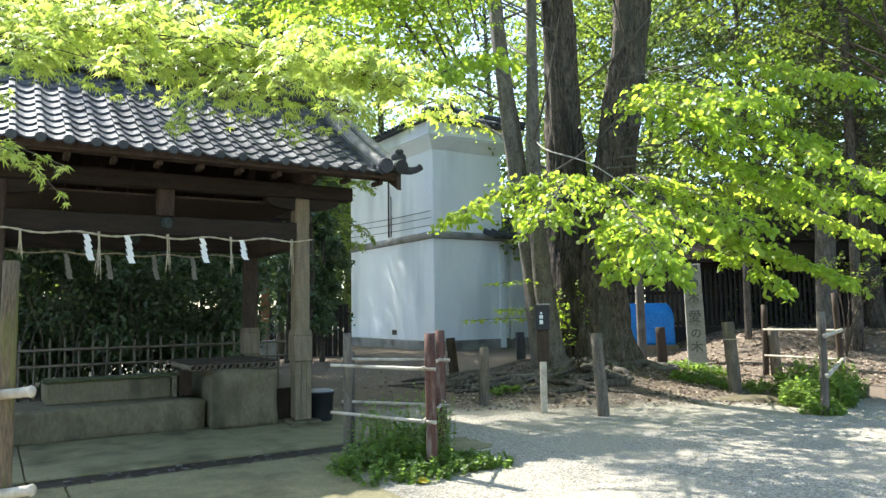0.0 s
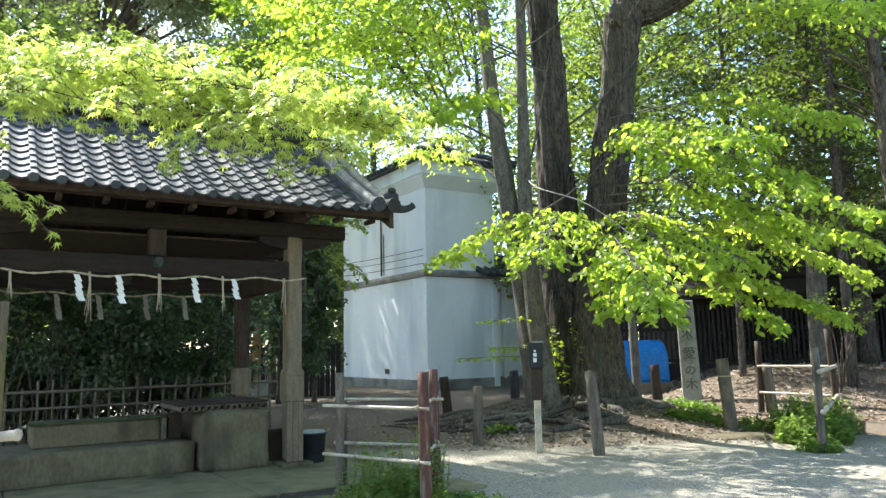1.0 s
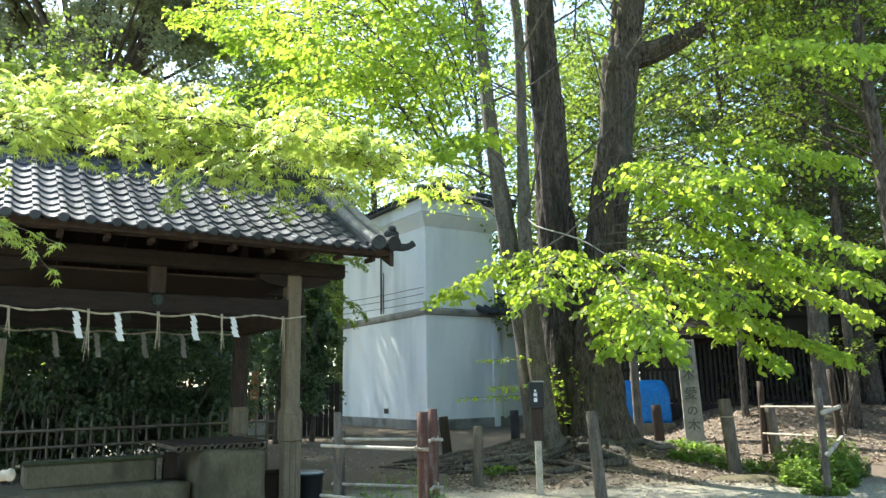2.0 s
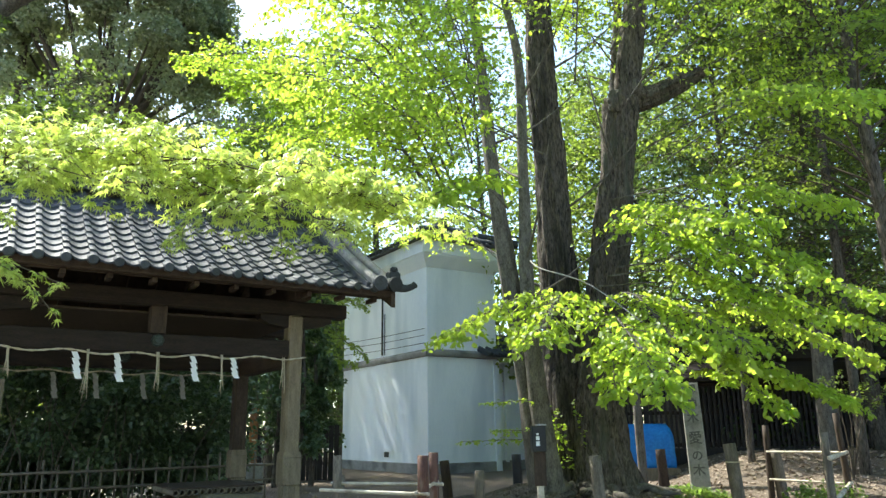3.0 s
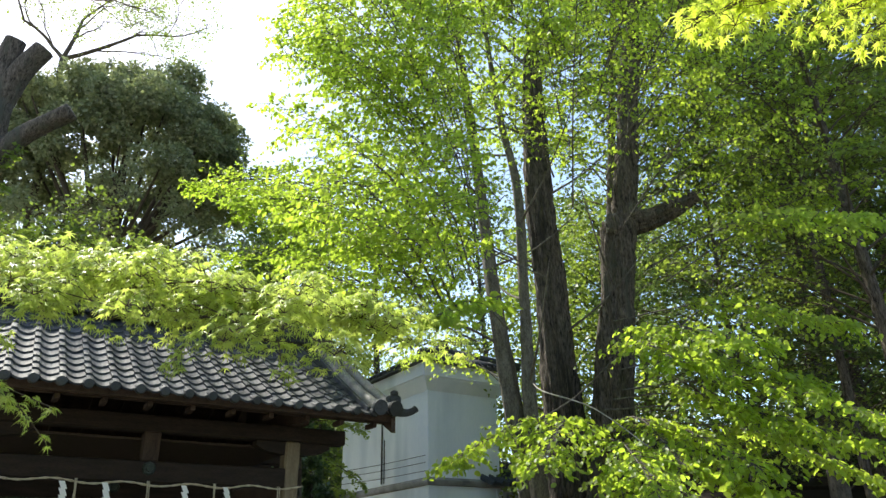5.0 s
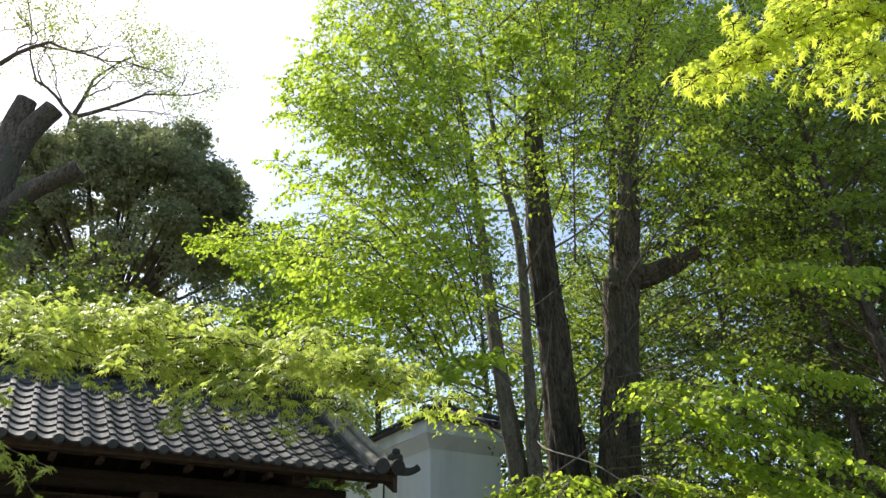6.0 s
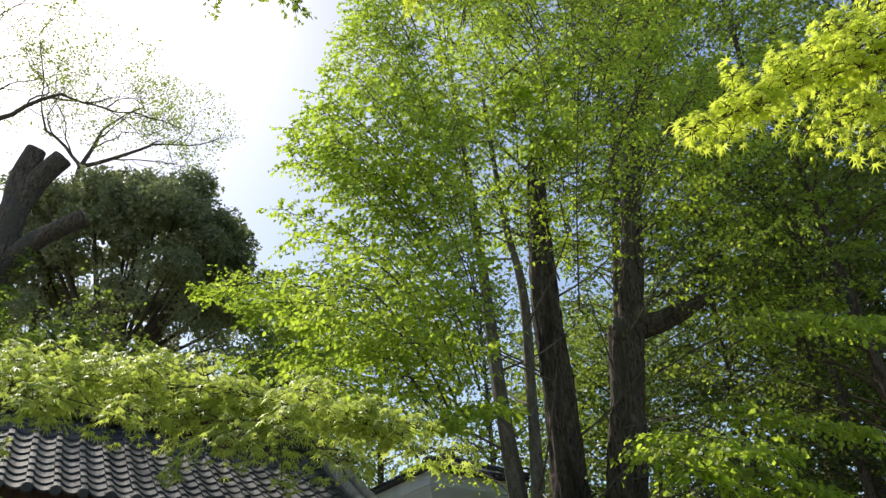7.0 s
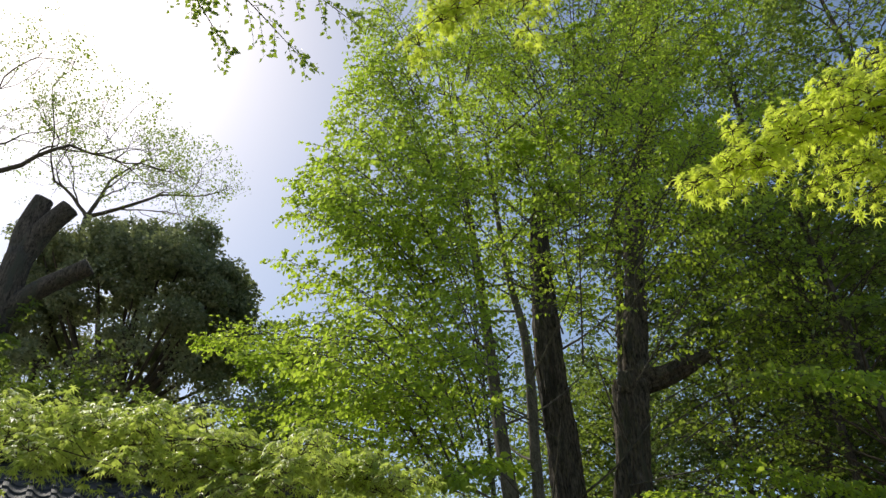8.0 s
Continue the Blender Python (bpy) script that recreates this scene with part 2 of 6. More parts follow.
def rough_block(name, lo, hi, mat, parent, rough=0.02, cuts=7, label=""):
    """A hewn stone: a box with worn corners and uneven faces."""
    bm = add_box(bmesh.new(), lo, hi)
    bmesh.ops.subdivide_edges(bm, edges=bm.edges, cuts=cuts, use_grid_fill=True)
    lo, hi = Vector(lo), Vector(hi)
    mid, half = (lo + hi) / 2, (hi - lo) / 2
    for v in bm.verts:
        d = v.co - mid
        near = sorted(half[i] - abs(d[i]) for i in range(3))
        if near[1] < 0.001:
            v.co -= Vector([math.copysign(rough * 0.9, d[i]) if half[i] - abs(d[i]) < 0.001 else 0 for i in range(3)])
        v.co += noise.noise_vector(v.co * 3.5) * rough + noise.noise_vector(v.co * 11) * rough * 0.35
    ob = part(name, bm, mat, parent, label)
    ob.data.polygons.foreach_set("use_smooth", [True] * len(ob.data.polygons))
    return ob


def tube_data(points, radii, sides=8, wobble=0.0, cap=True, furrow=0.0):
    """Rings along a line of points; returns vertices and faces."""
    pts = [Vector(p) for p in points]
    verts, faces = [], []
    ref = Vector((0.3, 0.9, 0.1)) if abs((pts[-1] - pts[0]).normalized().z) > 0.8 else Vector((0, 0, 1))
    for i, p in enumerate(pts):
        d = (pts[min(i + 1, len(pts) - 1)] - pts[max(i - 1, 0)]).normalized()
        a = d.cross(ref).normalized()
        b = a.cross(d).normalized()
        for k in range(sides):
            t = 2 * math.pi * k / sides
            r = radii[i]
            o = a * math.cos(t) + b * math.sin(t)
            if wobble:
                r *= 1 + wobble * noise.noise(Vector((p.x * 0.9 + 3 * math.cos(t), p.y * 0.9 + 3 * math.sin(t), p.z * 0.7)))
            if furrow:
                q = Vector((7.0 * math.cos(t), 7.0 * math.sin(t), p.z * 1.2))
                r *= 1 + furrow * (1 - 2.2 * abs(noise.noise(q))) + 0.5 * furrow * noise.noise(q * 2.3)
            verts.append(p + o * r)
    n = len(pts)
    for i in range(n - 1):
        for k in range(sides):
            k2 = (k + 1) % sides
            faces.append((i * sides + k, i * sides + k2, (i + 1) * sides + k2, (i + 1) * sides + k))
    if cap:
        faces.append(tuple(range(sides))[::-1])
        faces.append(tuple((n - 1) * sides + k for k in range(sides)))
    return verts, faces


def join_data(chunks):
    verts, faces = [], []
    for v, f in chunks:
        o = len(verts)
        verts += list(v)
        faces += [tuple(i + o for i in q) for q in f]
    return verts, faces


def spline(points, n):
    """n points on a smooth line through the given ones."""
    pts = [Vector(p) for p in points]
    if len(pts) == 2:
        return [pts[0].lerp(pts[1], i / (n - 1)) for i in range(n)]
    out = []
    for i in range(n):
        t = i / (n - 1) * (len(pts) - 1)
        k = min(int(t), len(pts) - 2)
        f = t - k
        p0, p1, p2, p3 = pts[max(k - 1, 0)], pts[k], pts[k + 1], pts[min(k + 2, len(pts) - 1)]
        out.append(0.5 * ((2 * p1) + (p2 - p0) * f + (2 * p0 - 5 * p1 + 4 * p2 - p3) * f * f + (3 * p1 - p0 - 3 * p2 + p3) * f ** 3))
    return out


# leaf outlines: points in the leaf's plane, x along the leaf, and the faces
def maple_shape():
    """Seven narrow fingers that droop from the middle."""
    lobes = [(-128, 0.42), (-84, 0.74), (-41, 0.94), (0, 1.0), (41, 0.94), (84, 0.74), (128, 0.42)]
    pts = [(0, 0)]
    for a, r in lobes:
        pts += [(0.24 * math.cos(radians(a - 21)), 0.24 * math.sin(radians(a - 21))), (r * math.cos(radians(a)), r * math.sin(radians(a)))]
    pts.append((0.24 * math.cos(radians(149)), 0.24 * math.sin(radians(149))))
    faces = [(0, i, i + 1, i + 2) for i in range(1, 14, 2)]
    return np.array([(x, y, -0.5 * (x * x + y * y)) for x, y in pts]), faces


SHAPES = {
    "oval": (np.array([(0, 0, 0), (0.35, 0.42, 0.1), (1.0, 0, -0.08), (0.35, -0.42, 0.1)]), [(0, 2, 1), (0, 3, 2)]),
    "heart": (np.array([(0, 0, 0), (0.1, 0.42, 0.08), (0.6, 0.46, 0.06), (1.0, 0, -0.1), (0.6, -0.46, 0.06), (0.1, -0.42, 0.08)]),
              [(0, 3, 2, 1), (0, 5, 4, 3)]),
    "hanging": (np.array([(0, 0, 0), (0.15, 0.30, 0.07), (0.6, 0.32, 0.05), (1.0, 0, -0.12), (0.6, -0.32, 0.05), (0.15, -0.30, 0.07)]),
                [(0, 3, 2, 1), (0, 5, 4, 3)]),
    "maple": maple_shape(),
}


def leaf_mesh(name, pos, axis, normal, size, shape, mat):
    """One mesh of many leaves: pos, axis and normal are n x 3, size n."""
    base, faces = SHAPES[shape]
    axis = axis / (np.linalg.norm(axis, axis=1, keepdims=True) + 1e-9)
    side = np.cross(normal, axis)
    side /= np.linalg.norm(side, axis=1, keepdims=True) + 1e-9
    up = np.cross(axis, side)
    v = pos[:, None, :] + size[:, None, None] * (base[None, :, 0:1] * axis[:, None, :] + base[None, :, 1:2] * side[:, None, :]
                                                 + base[None, :, 2:3] * up[:, None, :])
    n, k = len(pos), len(base)
    v = v.reshape(-1, 3)
    loops, starts, totals = [], [], []
    fl = np.array([i for f in faces for i in f])
    counts = np.array([len(f) for f in faces])
    loops = (fl[None, :] + (np.arange(n) * k)[:, None]).ravel()
    totals = np.tile(counts, n)
    starts = np.concatenate([[0], np.cumsum(totals)[:-1]])
    me = bpy.data.meshes.new(name)
    me.vertices.add(len(v))
    me.vertices.foreach_set("co", v.astype(np.float32).ravel())
    me.loops.add(len(loops))
    me.loops.foreach_set("vertex_index", loops.astype(np.int32))
    me.polygons.add(len(totals))
    me.polygons.foreach_set("loop_start", starts.astype(np.int32))
    me.polygons.foreach_set("loop_total", totals.astype(np.int32))
    me.materials.append(mat)
    me.update(calc_edges=True)
    return me


class Crown:
    """Collects the limbs, twigs and leaves of one tree."""

    def __init__(self, seed):
        self.rng = np.random.default_rng(seed)
        self.wood, self.pos, self.axis, self.normal, self.size = [], [], [], [], []

    def leaves(self, pos, axis, normal, size):
        self.pos.append(pos), self.axis.append(axis), self.normal.append(normal), self.size.append(size)

    def spray(self, line, width, twigs, per_twig, leaf, radius=0.03, droop=0.15, tilt=0.45, flat=0.12, start=0.2, sides=5, hang=0.25):
        """A limb along a line with flat side twigs that carry the leaves."""
        r = self.rng
        n = 9
        pts = spline(line, n)
        self.wood.append(tube_data(pts, [max(radius * (1 - 0.85 * i / (n - 1)), 0.003) for i in range(n)], sides, cap=False))
        arr = np.array([tuple(p) for p in pts])
        for i in range(twigs):
            s = start + (1 - start) * (i + r.random()) / twigs
            q = s * (n - 1)
            k = min(int(q), n - 2)
            base = arr[k] + (arr[k + 1] - arr[k]) * (q - k)
            d = arr[k + 1] - arr[k]
            d = d / (np.linalg.norm(d) + 1e-9)
            side = np.cross(d, (0, 0, 1.0))
            side /= np.linalg.norm(side) + 1e-9
            sgn = 1 if i % 2 else -1
            ang = radians(r.uniform(25, 75))
            way = d * math.cos(ang) + side * sgn * math.sin(ang) + np.array((0, 0, r.normal(0, flat)))
            length = width * (0.35 + 0.65 * math.sin(math.pi * min(0.25 + 0.75 * s, 1.0))) * r.uniform(0.55, 1.1)
            m = per_twig
            f = np.linspace(0.12, 1, m)[:, None]
            tw = base + way * length * f + np.array((0, 0, -droop * length)) * f ** 2
            self.wood.append(tube_data([base, base + (tw[m // 2] - base), tw[-1]], [max(0.008 * width, 0.003), 0.003, 0.0015], 3, cap=False))
            out = np.cross(way, (0, 0, 1.0))
            out /= np.linalg.norm(out) + 1e-9
            alt = np.where(np.arange(m) % 2 == 0, 1.0, -1.0)[:, None]
            ax = way * 0.45 + out * alt * 0.8 + r.normal(0, 0.3, (m, 3))
            ax[:, 2] -= hang
            nm = np.array((0, 0, 1.0)) + r.normal(0, tilt, (m, 3))
            self.leaves(tw + r.normal(0, 0.25 * leaf, (m, 3)), ax, nm, leaf * r.uniform(0.6, 1.25, m))

    def clump(self, centre, radii, count, leaf, shell=0.55, tilt=0.7):
        """A cushion of leaves, thickest on its upper outside, with an uneven outline."""
        r = self.rng
        d = r.normal(0, 1, (count, 3))
        d /= np.linalg.norm(d, axis=1, keepdims=True)
        ph = r.uniform(0, 6.28, 3)
        lump = 1 + 0.22 * np.sin(3.1 * d[:, 0] + ph[0]) * np.sin(3.7 * d[:, 1] + ph[1]) + 0.18 * np.sin(5.3 * d[:, 2] + 4 * d[:, 0] + ph[2])
        rad = (shell + (1 - shell) * r.random(count)) * lump
        pos = np.array(centre) + d * rad[:, None] * np.array(radii)
        ax = d + r.normal(0, 0.6, (count, 3))
        ax[:, 2] -= 0.3
        nm = d * 0.6 + np.array((0, 0, 0.5)) + r.normal(0, tilt, (count, 3))
        self.leaves(pos, ax, nm, leaf * r.uniform(0.6, 1.3, count))

    def pad(self, centre, radius, thick, count, leaf, heading=(0, 0, 0)):
        """A small domed tuft: leaves hang outwards and down from its crown, in two or three tiers."""
        r = self.rng
        c = np.array(centre, dtype=float)
        az, u = r.uniform(0, 6.283, count), np.sqrt(r.random(count))
        tier = r.choice((0.0, 0.0, 0.35, 0.75), count)
        out = np.stack((np.cos(az), np.sin(az), np.zeros(count)), 1)
        stretch = 1 + 0.25 * np.sin(3 * az + r.uniform(0, 6.28))
        pos = c + out * (radius * u * stretch)[:, None] + np.array(heading) * (u * radius)[:, None]
        pos[:, 2] += thick * (1 - 1.3 * u ** 2 - tier) + r.normal(0, 0.12 * thick, count)
        ax = out * (0.5 + 0.6 * u)[:, None] + r.normal(0, 0.32, (count, 3)) + np.array(heading)
        ax[:, 2] -= 0.1 + 0.5 * u
        nm = out * (0.6 * u)[:, None] + np.array((0, 0, 1.0)) + r.normal(0, 0.25, (count, 3))
        self.leaves(pos, ax, nm, leaf * r.uniform(0.6, 1.25, count))
        for k in range(5):
            a = k * 1.2566 + r.uniform(-0.4, 0.4)
            tip = c + np.array((math.cos(a) * radius * 0.8, math.sin(a) * radius * 0.8, -0.2 * thick))
            self.wood.append(tube_data([c - np.array((0, 0, 0.2 * thick)), (c + tip) / 2 + np.array((0, 0, 0.25 * thick)), tip], [0.004, 0.003, 0.0015], 3, cap=False))

    def tufts(self, line, count, radius, thick, per, leaf, wander, limb=0.012):
        """A limb with tufts set along and round it."""
        r = self.rng
        n = 12
        pts = spline(line, n)
        self.wood.append(tube_data(pts, [max(limb * (1 - 0.8 * i / (n - 1)), 0.003) for i in range(n)], 6, cap=False))
        arr = np.array([tuple(p) for p in pts])
        for k in range(count):
            q = (0.12 + 0.88 * (k + r.random()) / count) * (n - 1)
            i = min(int(q), n - 2)
            base = arr[i] + (arr[i + 1] - arr[i]) * (q - i)
            at = base + r.normal(0, 1, 3) * np.array((wander, wander, wander * 0.3))
            self.wood.append(tube_data([base, (base + at) / 2 + np.array((0, 0, 0.03)), at], [0.005, 0.004, 0.003], 4, cap=False))
            s = r.uniform(0.7, 1.25)
            self.pad(at, radius * s, thick * s, int(per * s), leaf)

    def finish(self, thing, shape, leaf_mat, bark, crown="crown", limbs="branchwork"):
        if self.wood:
            put(limbs, mesh_of(limbs, *join_data(self.wood), bark, True), thing)
        if self.pos:
            ob = put(crown, leaf_mesh(crown, np.concatenate(self.pos), np.concatenate(self.axis), np.concatenate(self.normal),
                                 np.concatenate(self.size), shape, leaf_mat), thing)
            if crown == "leaf_mass":
                tagged(ob, kind="stuff")
                for o in thing.children:
                    tagged(o, kind="stuff")


def thing(name, label, category, at=(0, 0, 0), turn=0.0, group="", kind=""):
    ob = new(name)
    ob.matrix_world = pose(*at, 0, 0, turn)
    return tagged(ob, label, category, group, kind)


# ---- ground ----
TURN = 32.0
FR = (-1.976, 10.092, 0.0)
to_pavilion = pose(*FR, 0, 0, TURN).inverted()


def smooth_step(a, b, x):
    t = min(max((x - a) / (b - a), 0.0), 1.0)
    return t * t * (3 - 2 * t)


def ground_z(x, y):
    mound = 0.42 * math.exp(-(((x - 2.9) / 2.6) ** 2 + ((y - 14.3) / 2.3) ** 2))
    bank = 0.8 * smooth_step(14.5, 20.5, y) * smooth_step(5.4, 9.2, x)
    near = math.exp(-(x * x + y * y) / 900.0)
    rough = 0.03 * noise.noise(Vector((x * 0.6, y * 0.6, 0))) + 0.012 * noise.noise(Vector((x * 2.3, y * 2.3, 4)))
    q = to_pavilion @ Vector((x, y, 0))
    out = max(abs(q.x + 1.9) - 3.0, abs(q.y - 0.15) - 3.1)
    out = min(out, max(abs(q.x + 2.8) - 2.0, abs(q.y + 3.7) - 1.45))
    return mound + bank + rough * near * smooth_step(0.2, 1.5, out) - 0.3 * (1 - smooth_step(-0.35, 0.1, out))


def build_ground():
    fine = [i * 0.14 for i in range(-80, 81)]
    far = [11.2 * 1.22 ** k + 0.3 * k for k in range(1, 30)]
    xs = sorted([-a for a in far] + fine + far)
    ys = sorted([-a for a in far[2:]] + [-12 + 0.8 * i for i in range(15)] + [i * 0.14 for i in range(1, 160)] + [22 + a - 11 for a in far])
    verts = [(x, y, ground_z(x, y)) for y in ys for x in xs]
    nx = len(xs)
    faces = [(j * nx + i, j * nx + i + 1, (j + 1) * nx + i + 1, (j + 1) * nx + i) for j in range(len(ys) - 1) for i in range(nx - 1)]
    ob = new("ground", mesh_of("ground", verts, faces, M["ground"], True))
    tagged(ob, "pale sandy gravel ground with bare soil under the trees", "ground", kind="structure")


build_ground()

# ---- water pavilion ----
BAY, DEEP = 3.65, 2.3
floor_slab = thing("pavilion_floor", "worn grey concrete floor with a covered drain in front", "floor", FR, TURN, kind="structure")
joints = [-4.8, -3.35, -1.05, 1.05]
for a, b in zip(joints, joints[1:]):
    box("slab", (a + 0.006, -1.79, -0.2), (b - 0.006, 3.2, 0.0), M["concrete"], floor_slab, 0.012)
    box("apron_slab", (a + 0.3, -5.2 if b < 0 else -2.95, -0.2), (b + 0.29, -2.205, -0.012), M["concrete"], floor_slab, 0.012)
box("drain_bed", (-4.8, -2.15, -0.22), (1.05, -1.785, -0.022), M["drain"], floor_slab, 0)
for k in range(12):
    box("drain_edge", (-4.8 + k * 0.49, -2.2, -0.2), (-4.33 + k * 0.49, -2.15, -0.012), M["stone"], floor_slab, 0.012)

bm = bmesh.new()
rng = random.Random(5)
for k in range(70):
    x, y, s, h = rng.uniform(-4.6, 1.0), rng.uniform(-2.14, -1.8), rng.uniform(0.012, 0.032), rng.uniform(0.004, 0.016)
    add_box(bm, (x - s, y - s * 0.5, -0.03), (x + s, y + s * 0.5, -0.022 + h), 0)
tagged(part("leaf_litter", bm, M["bark_pale"], floor_slab), kind="stuff")

pavilion = thing("water_pavilion", "dark timber purification pavilion with a grey tiled gable roof", "pavilion", FR, TURN)
for px, py in ((0, 0), (-BAY, 0), (0, DEEP), (-BAY, DEEP)):
    # front right pillar takes the paler wood: its sunlight is put into the colour
    pl = box("pillar", (px - 0.12, py - 0.11, 0.06), (px + 0.09, py + 0.11, 3.1), M["wood_grey"] if (px, py) == (0, 0) else M["wood_dark"], pavilion, 0.025)
    bm = bmesh.new()
    add_box(bm, (px - 0.143, py - 0.133, 0.84), (px + 0.113, py + 0.133, 1.2), 0.015)
    r = bmesh.ops.create_cone(bm, cap_ends=True, segments=4, radius1=0.182, radius2=0.158, depth=0.07)
    bmesh.ops.transform(bm, matrix=Matrix.Translation((px - 0.015, py, 1.235)) @ pose(0, 0, 0, 0, 0, 45), verts=r["verts"])
    part("pillar_sheath", bm, M["wood_grey"], pl, "pale board sheath round the pillar")
    for dx in (-0.094, -0.015, 0.064):
        box("foot_board", (px + dx - 0.038, py - 0.131, 0.052), (px + dx + 0.038, py - 0.112, 0.838), M["wood_grey"], pl, 0.008)
    box("base_stone", (px - 0.22, py - 0.22, -0.05), (px + 0.22, py + 0.22, 0.05), M["stone"], pavilion, 0.02)
for py in (0, DEEP):
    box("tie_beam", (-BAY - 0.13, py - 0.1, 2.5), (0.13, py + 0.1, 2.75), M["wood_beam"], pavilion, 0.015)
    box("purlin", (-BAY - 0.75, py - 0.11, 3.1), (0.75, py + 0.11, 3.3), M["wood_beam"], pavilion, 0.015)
    st = box("strut", (-BAY / 2 - 0.1, py - 0.08, 2.75), (-BAY / 2 + 0.1, py + 0.08, 3.1), M["wood_dark"], pavilion, 0.01)
    bm = bmesh.new()
    for rad, dep, off in ((0.085, 0.03, 0.115), (0.05, 0.05, 0.13)):
        r = bmesh.ops.create_cone(bm, cap_ends=True, segments=8, radius1=rad, radius2=rad * 0.8, depth=dep)
        bmesh.ops.transform(bm, matrix=Matrix.Translation((-BAY / 2, py - off, 2.66)) @ pose(0, 0, 0, 90), verts=r["verts"])
    part("nail_cover", bm, M["copper"], pavilion, "patinated copper rosette on the beam")
    for px in (0, -BAY):
        bm = bmesh.new()
        prof = [(-0.52, 3.09), (-0.52, 3.03), (-0.4, 2.97), (-0.15, 2.93), (0.15, 2.93), (0.4, 2.97), (0.52, 3.03), (0.52, 3.09)]
        a = [bm.verts.new((px + x, py - 0.085, z)) for x, z in prof]
        b = [bm.verts.new((px + x, py + 0.085, z)) for x, z in prof]
        bm.faces.new(a), bm.faces.new(b[::-1])
        for i in range(len(prof)):
            bm.faces.new((a[i - 1], b[i - 1], b[i], a[i]))
        bmesh.ops.recalc_face_normals(bm, faces=bm.faces)
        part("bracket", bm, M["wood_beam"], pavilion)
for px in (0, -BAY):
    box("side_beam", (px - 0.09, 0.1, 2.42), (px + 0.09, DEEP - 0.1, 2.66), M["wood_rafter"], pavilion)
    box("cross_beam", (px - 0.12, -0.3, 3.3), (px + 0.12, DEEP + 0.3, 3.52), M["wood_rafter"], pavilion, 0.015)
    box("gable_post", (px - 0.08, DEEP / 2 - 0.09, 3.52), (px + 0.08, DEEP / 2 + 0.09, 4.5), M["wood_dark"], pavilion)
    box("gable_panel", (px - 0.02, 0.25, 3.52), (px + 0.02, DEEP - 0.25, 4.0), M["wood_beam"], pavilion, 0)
# board added to block the see-through gap and keep the gable dark
box("added_ceiling_board", (-BAY - 0.1, 0.12, 3.02), (0.1, DEEP - 0.12, 3.05), M["wood_dark"], pavilion, 0.004)
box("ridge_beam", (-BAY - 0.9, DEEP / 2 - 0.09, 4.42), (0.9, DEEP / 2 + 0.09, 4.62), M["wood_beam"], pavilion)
EAVE, RISE0, RISE1 = -1.05, 3.42, 4.85


def roof_z(y):
    d = min(y, DEEP - y)
    f = (d - EAVE) / (DEEP / 2 - EAVE)
    return RISE0 + (RISE1 - RISE0) * (0.86 * f + 0.14 * f * f)


def slab_along(bm, u0, u1, ys, top, bottom):
    """A sheet that follows the roof's slope between two depths below it."""
    vs = [[bm.verts.new((x, y, roof_z(y) - dz)) for y in ys] for x in (u0, u1) for dz in (top, bottom)]
    for k in range(len(ys) - 1):
        bm.faces.new((vs[0][k], vs[2][k], vs[2][k + 1], vs[0][k + 1]))
        bm.faces.new((vs[1][k], vs[1][k + 1], vs[3][k + 1], vs[3][k]))
        bm.faces.new((vs[0][k], vs[0][k + 1], vs[1][k + 1], vs[1][k]))
        bm.faces.new((vs[2][k], vs[3][k], vs[3][k + 1], vs[2][k + 1]))
    for k in (0, -1):
        bm.faces.new((vs[0][k], vs[1][k], vs[3][k], vs[2][k]))
    bmesh.ops.recalc_face_normals(bm, faces=bm.faces)
    return bm


half_rows = [EAVE + i * (DEEP / 2 - EAVE) / 8 for i in range(9)]
all_rows = half_rows + [DEEP - y for y in half_rows[-2::-1]]
U0, U1 = -BAY - 1.0, 1.0
part("roof_deck", slab_along(bmesh.new(), U0, U1, all_rows, 0.05, 0.085), M["wood_rafter"], pavilion)
for side in (0, 1):
    ys = half_rows if side == 0 else [DEEP - y for y in half_rows[::-1]]
    for k in range(13):
        x = U0 + 0.13 + k * (U1 - U0 - 0.26) / 12
        inner = [y for y in ys if (y > EAVE + 0.2 if side == 0 else y < DEEP - EAVE - 0.2)]
        part("rafter", slab_along(bmesh.new(), x - 0.035, x + 0.035, inner, 0.087, 0.235), M["wood_rafter"], pavilion)
    for x in (U0 - 0.03, U1 - 0.03):
        part("bargeboard", slab_along(bmesh.new(), x, x + 0.06, ys, 0.02, 0.27), M["wood_dark"], pavilion)
    yy = EAVE + 0.02 if side == 0 else DEEP - EAVE - 0.1
    box("eave_board", (U0, yy, RISE0 - 0.125), (U1, yy + 0.08, RISE0 - 0.03), M["wood_rafter"], pavilion, 0.008)
    yy = EAVE + 0.22 if side == 0 else DEEP - EAVE - 0.32
    box("eave_rail", (U0 + 0.02, yy, RISE0 - 0.11), (U1 - 0.02, yy + 0.1, RISE0 - 0.02), M["wood_rafter"], pavilion, 0.008)

for k in range(12):
    x = U0 + 0.2 + k * (U1 - U0 - 0.4) / 11
    box("eave_rafter", (x - 0.03, -0.9, 3.235), (x + 0.03, -0.66, 3.296), M["wood_rafter"], pavilion, 0.006)

# straw rope with paper streamers
rope = thing("straw_rope", "thin twisted straw rope strung between the pavilion pillars", "rope", FR, TURN)


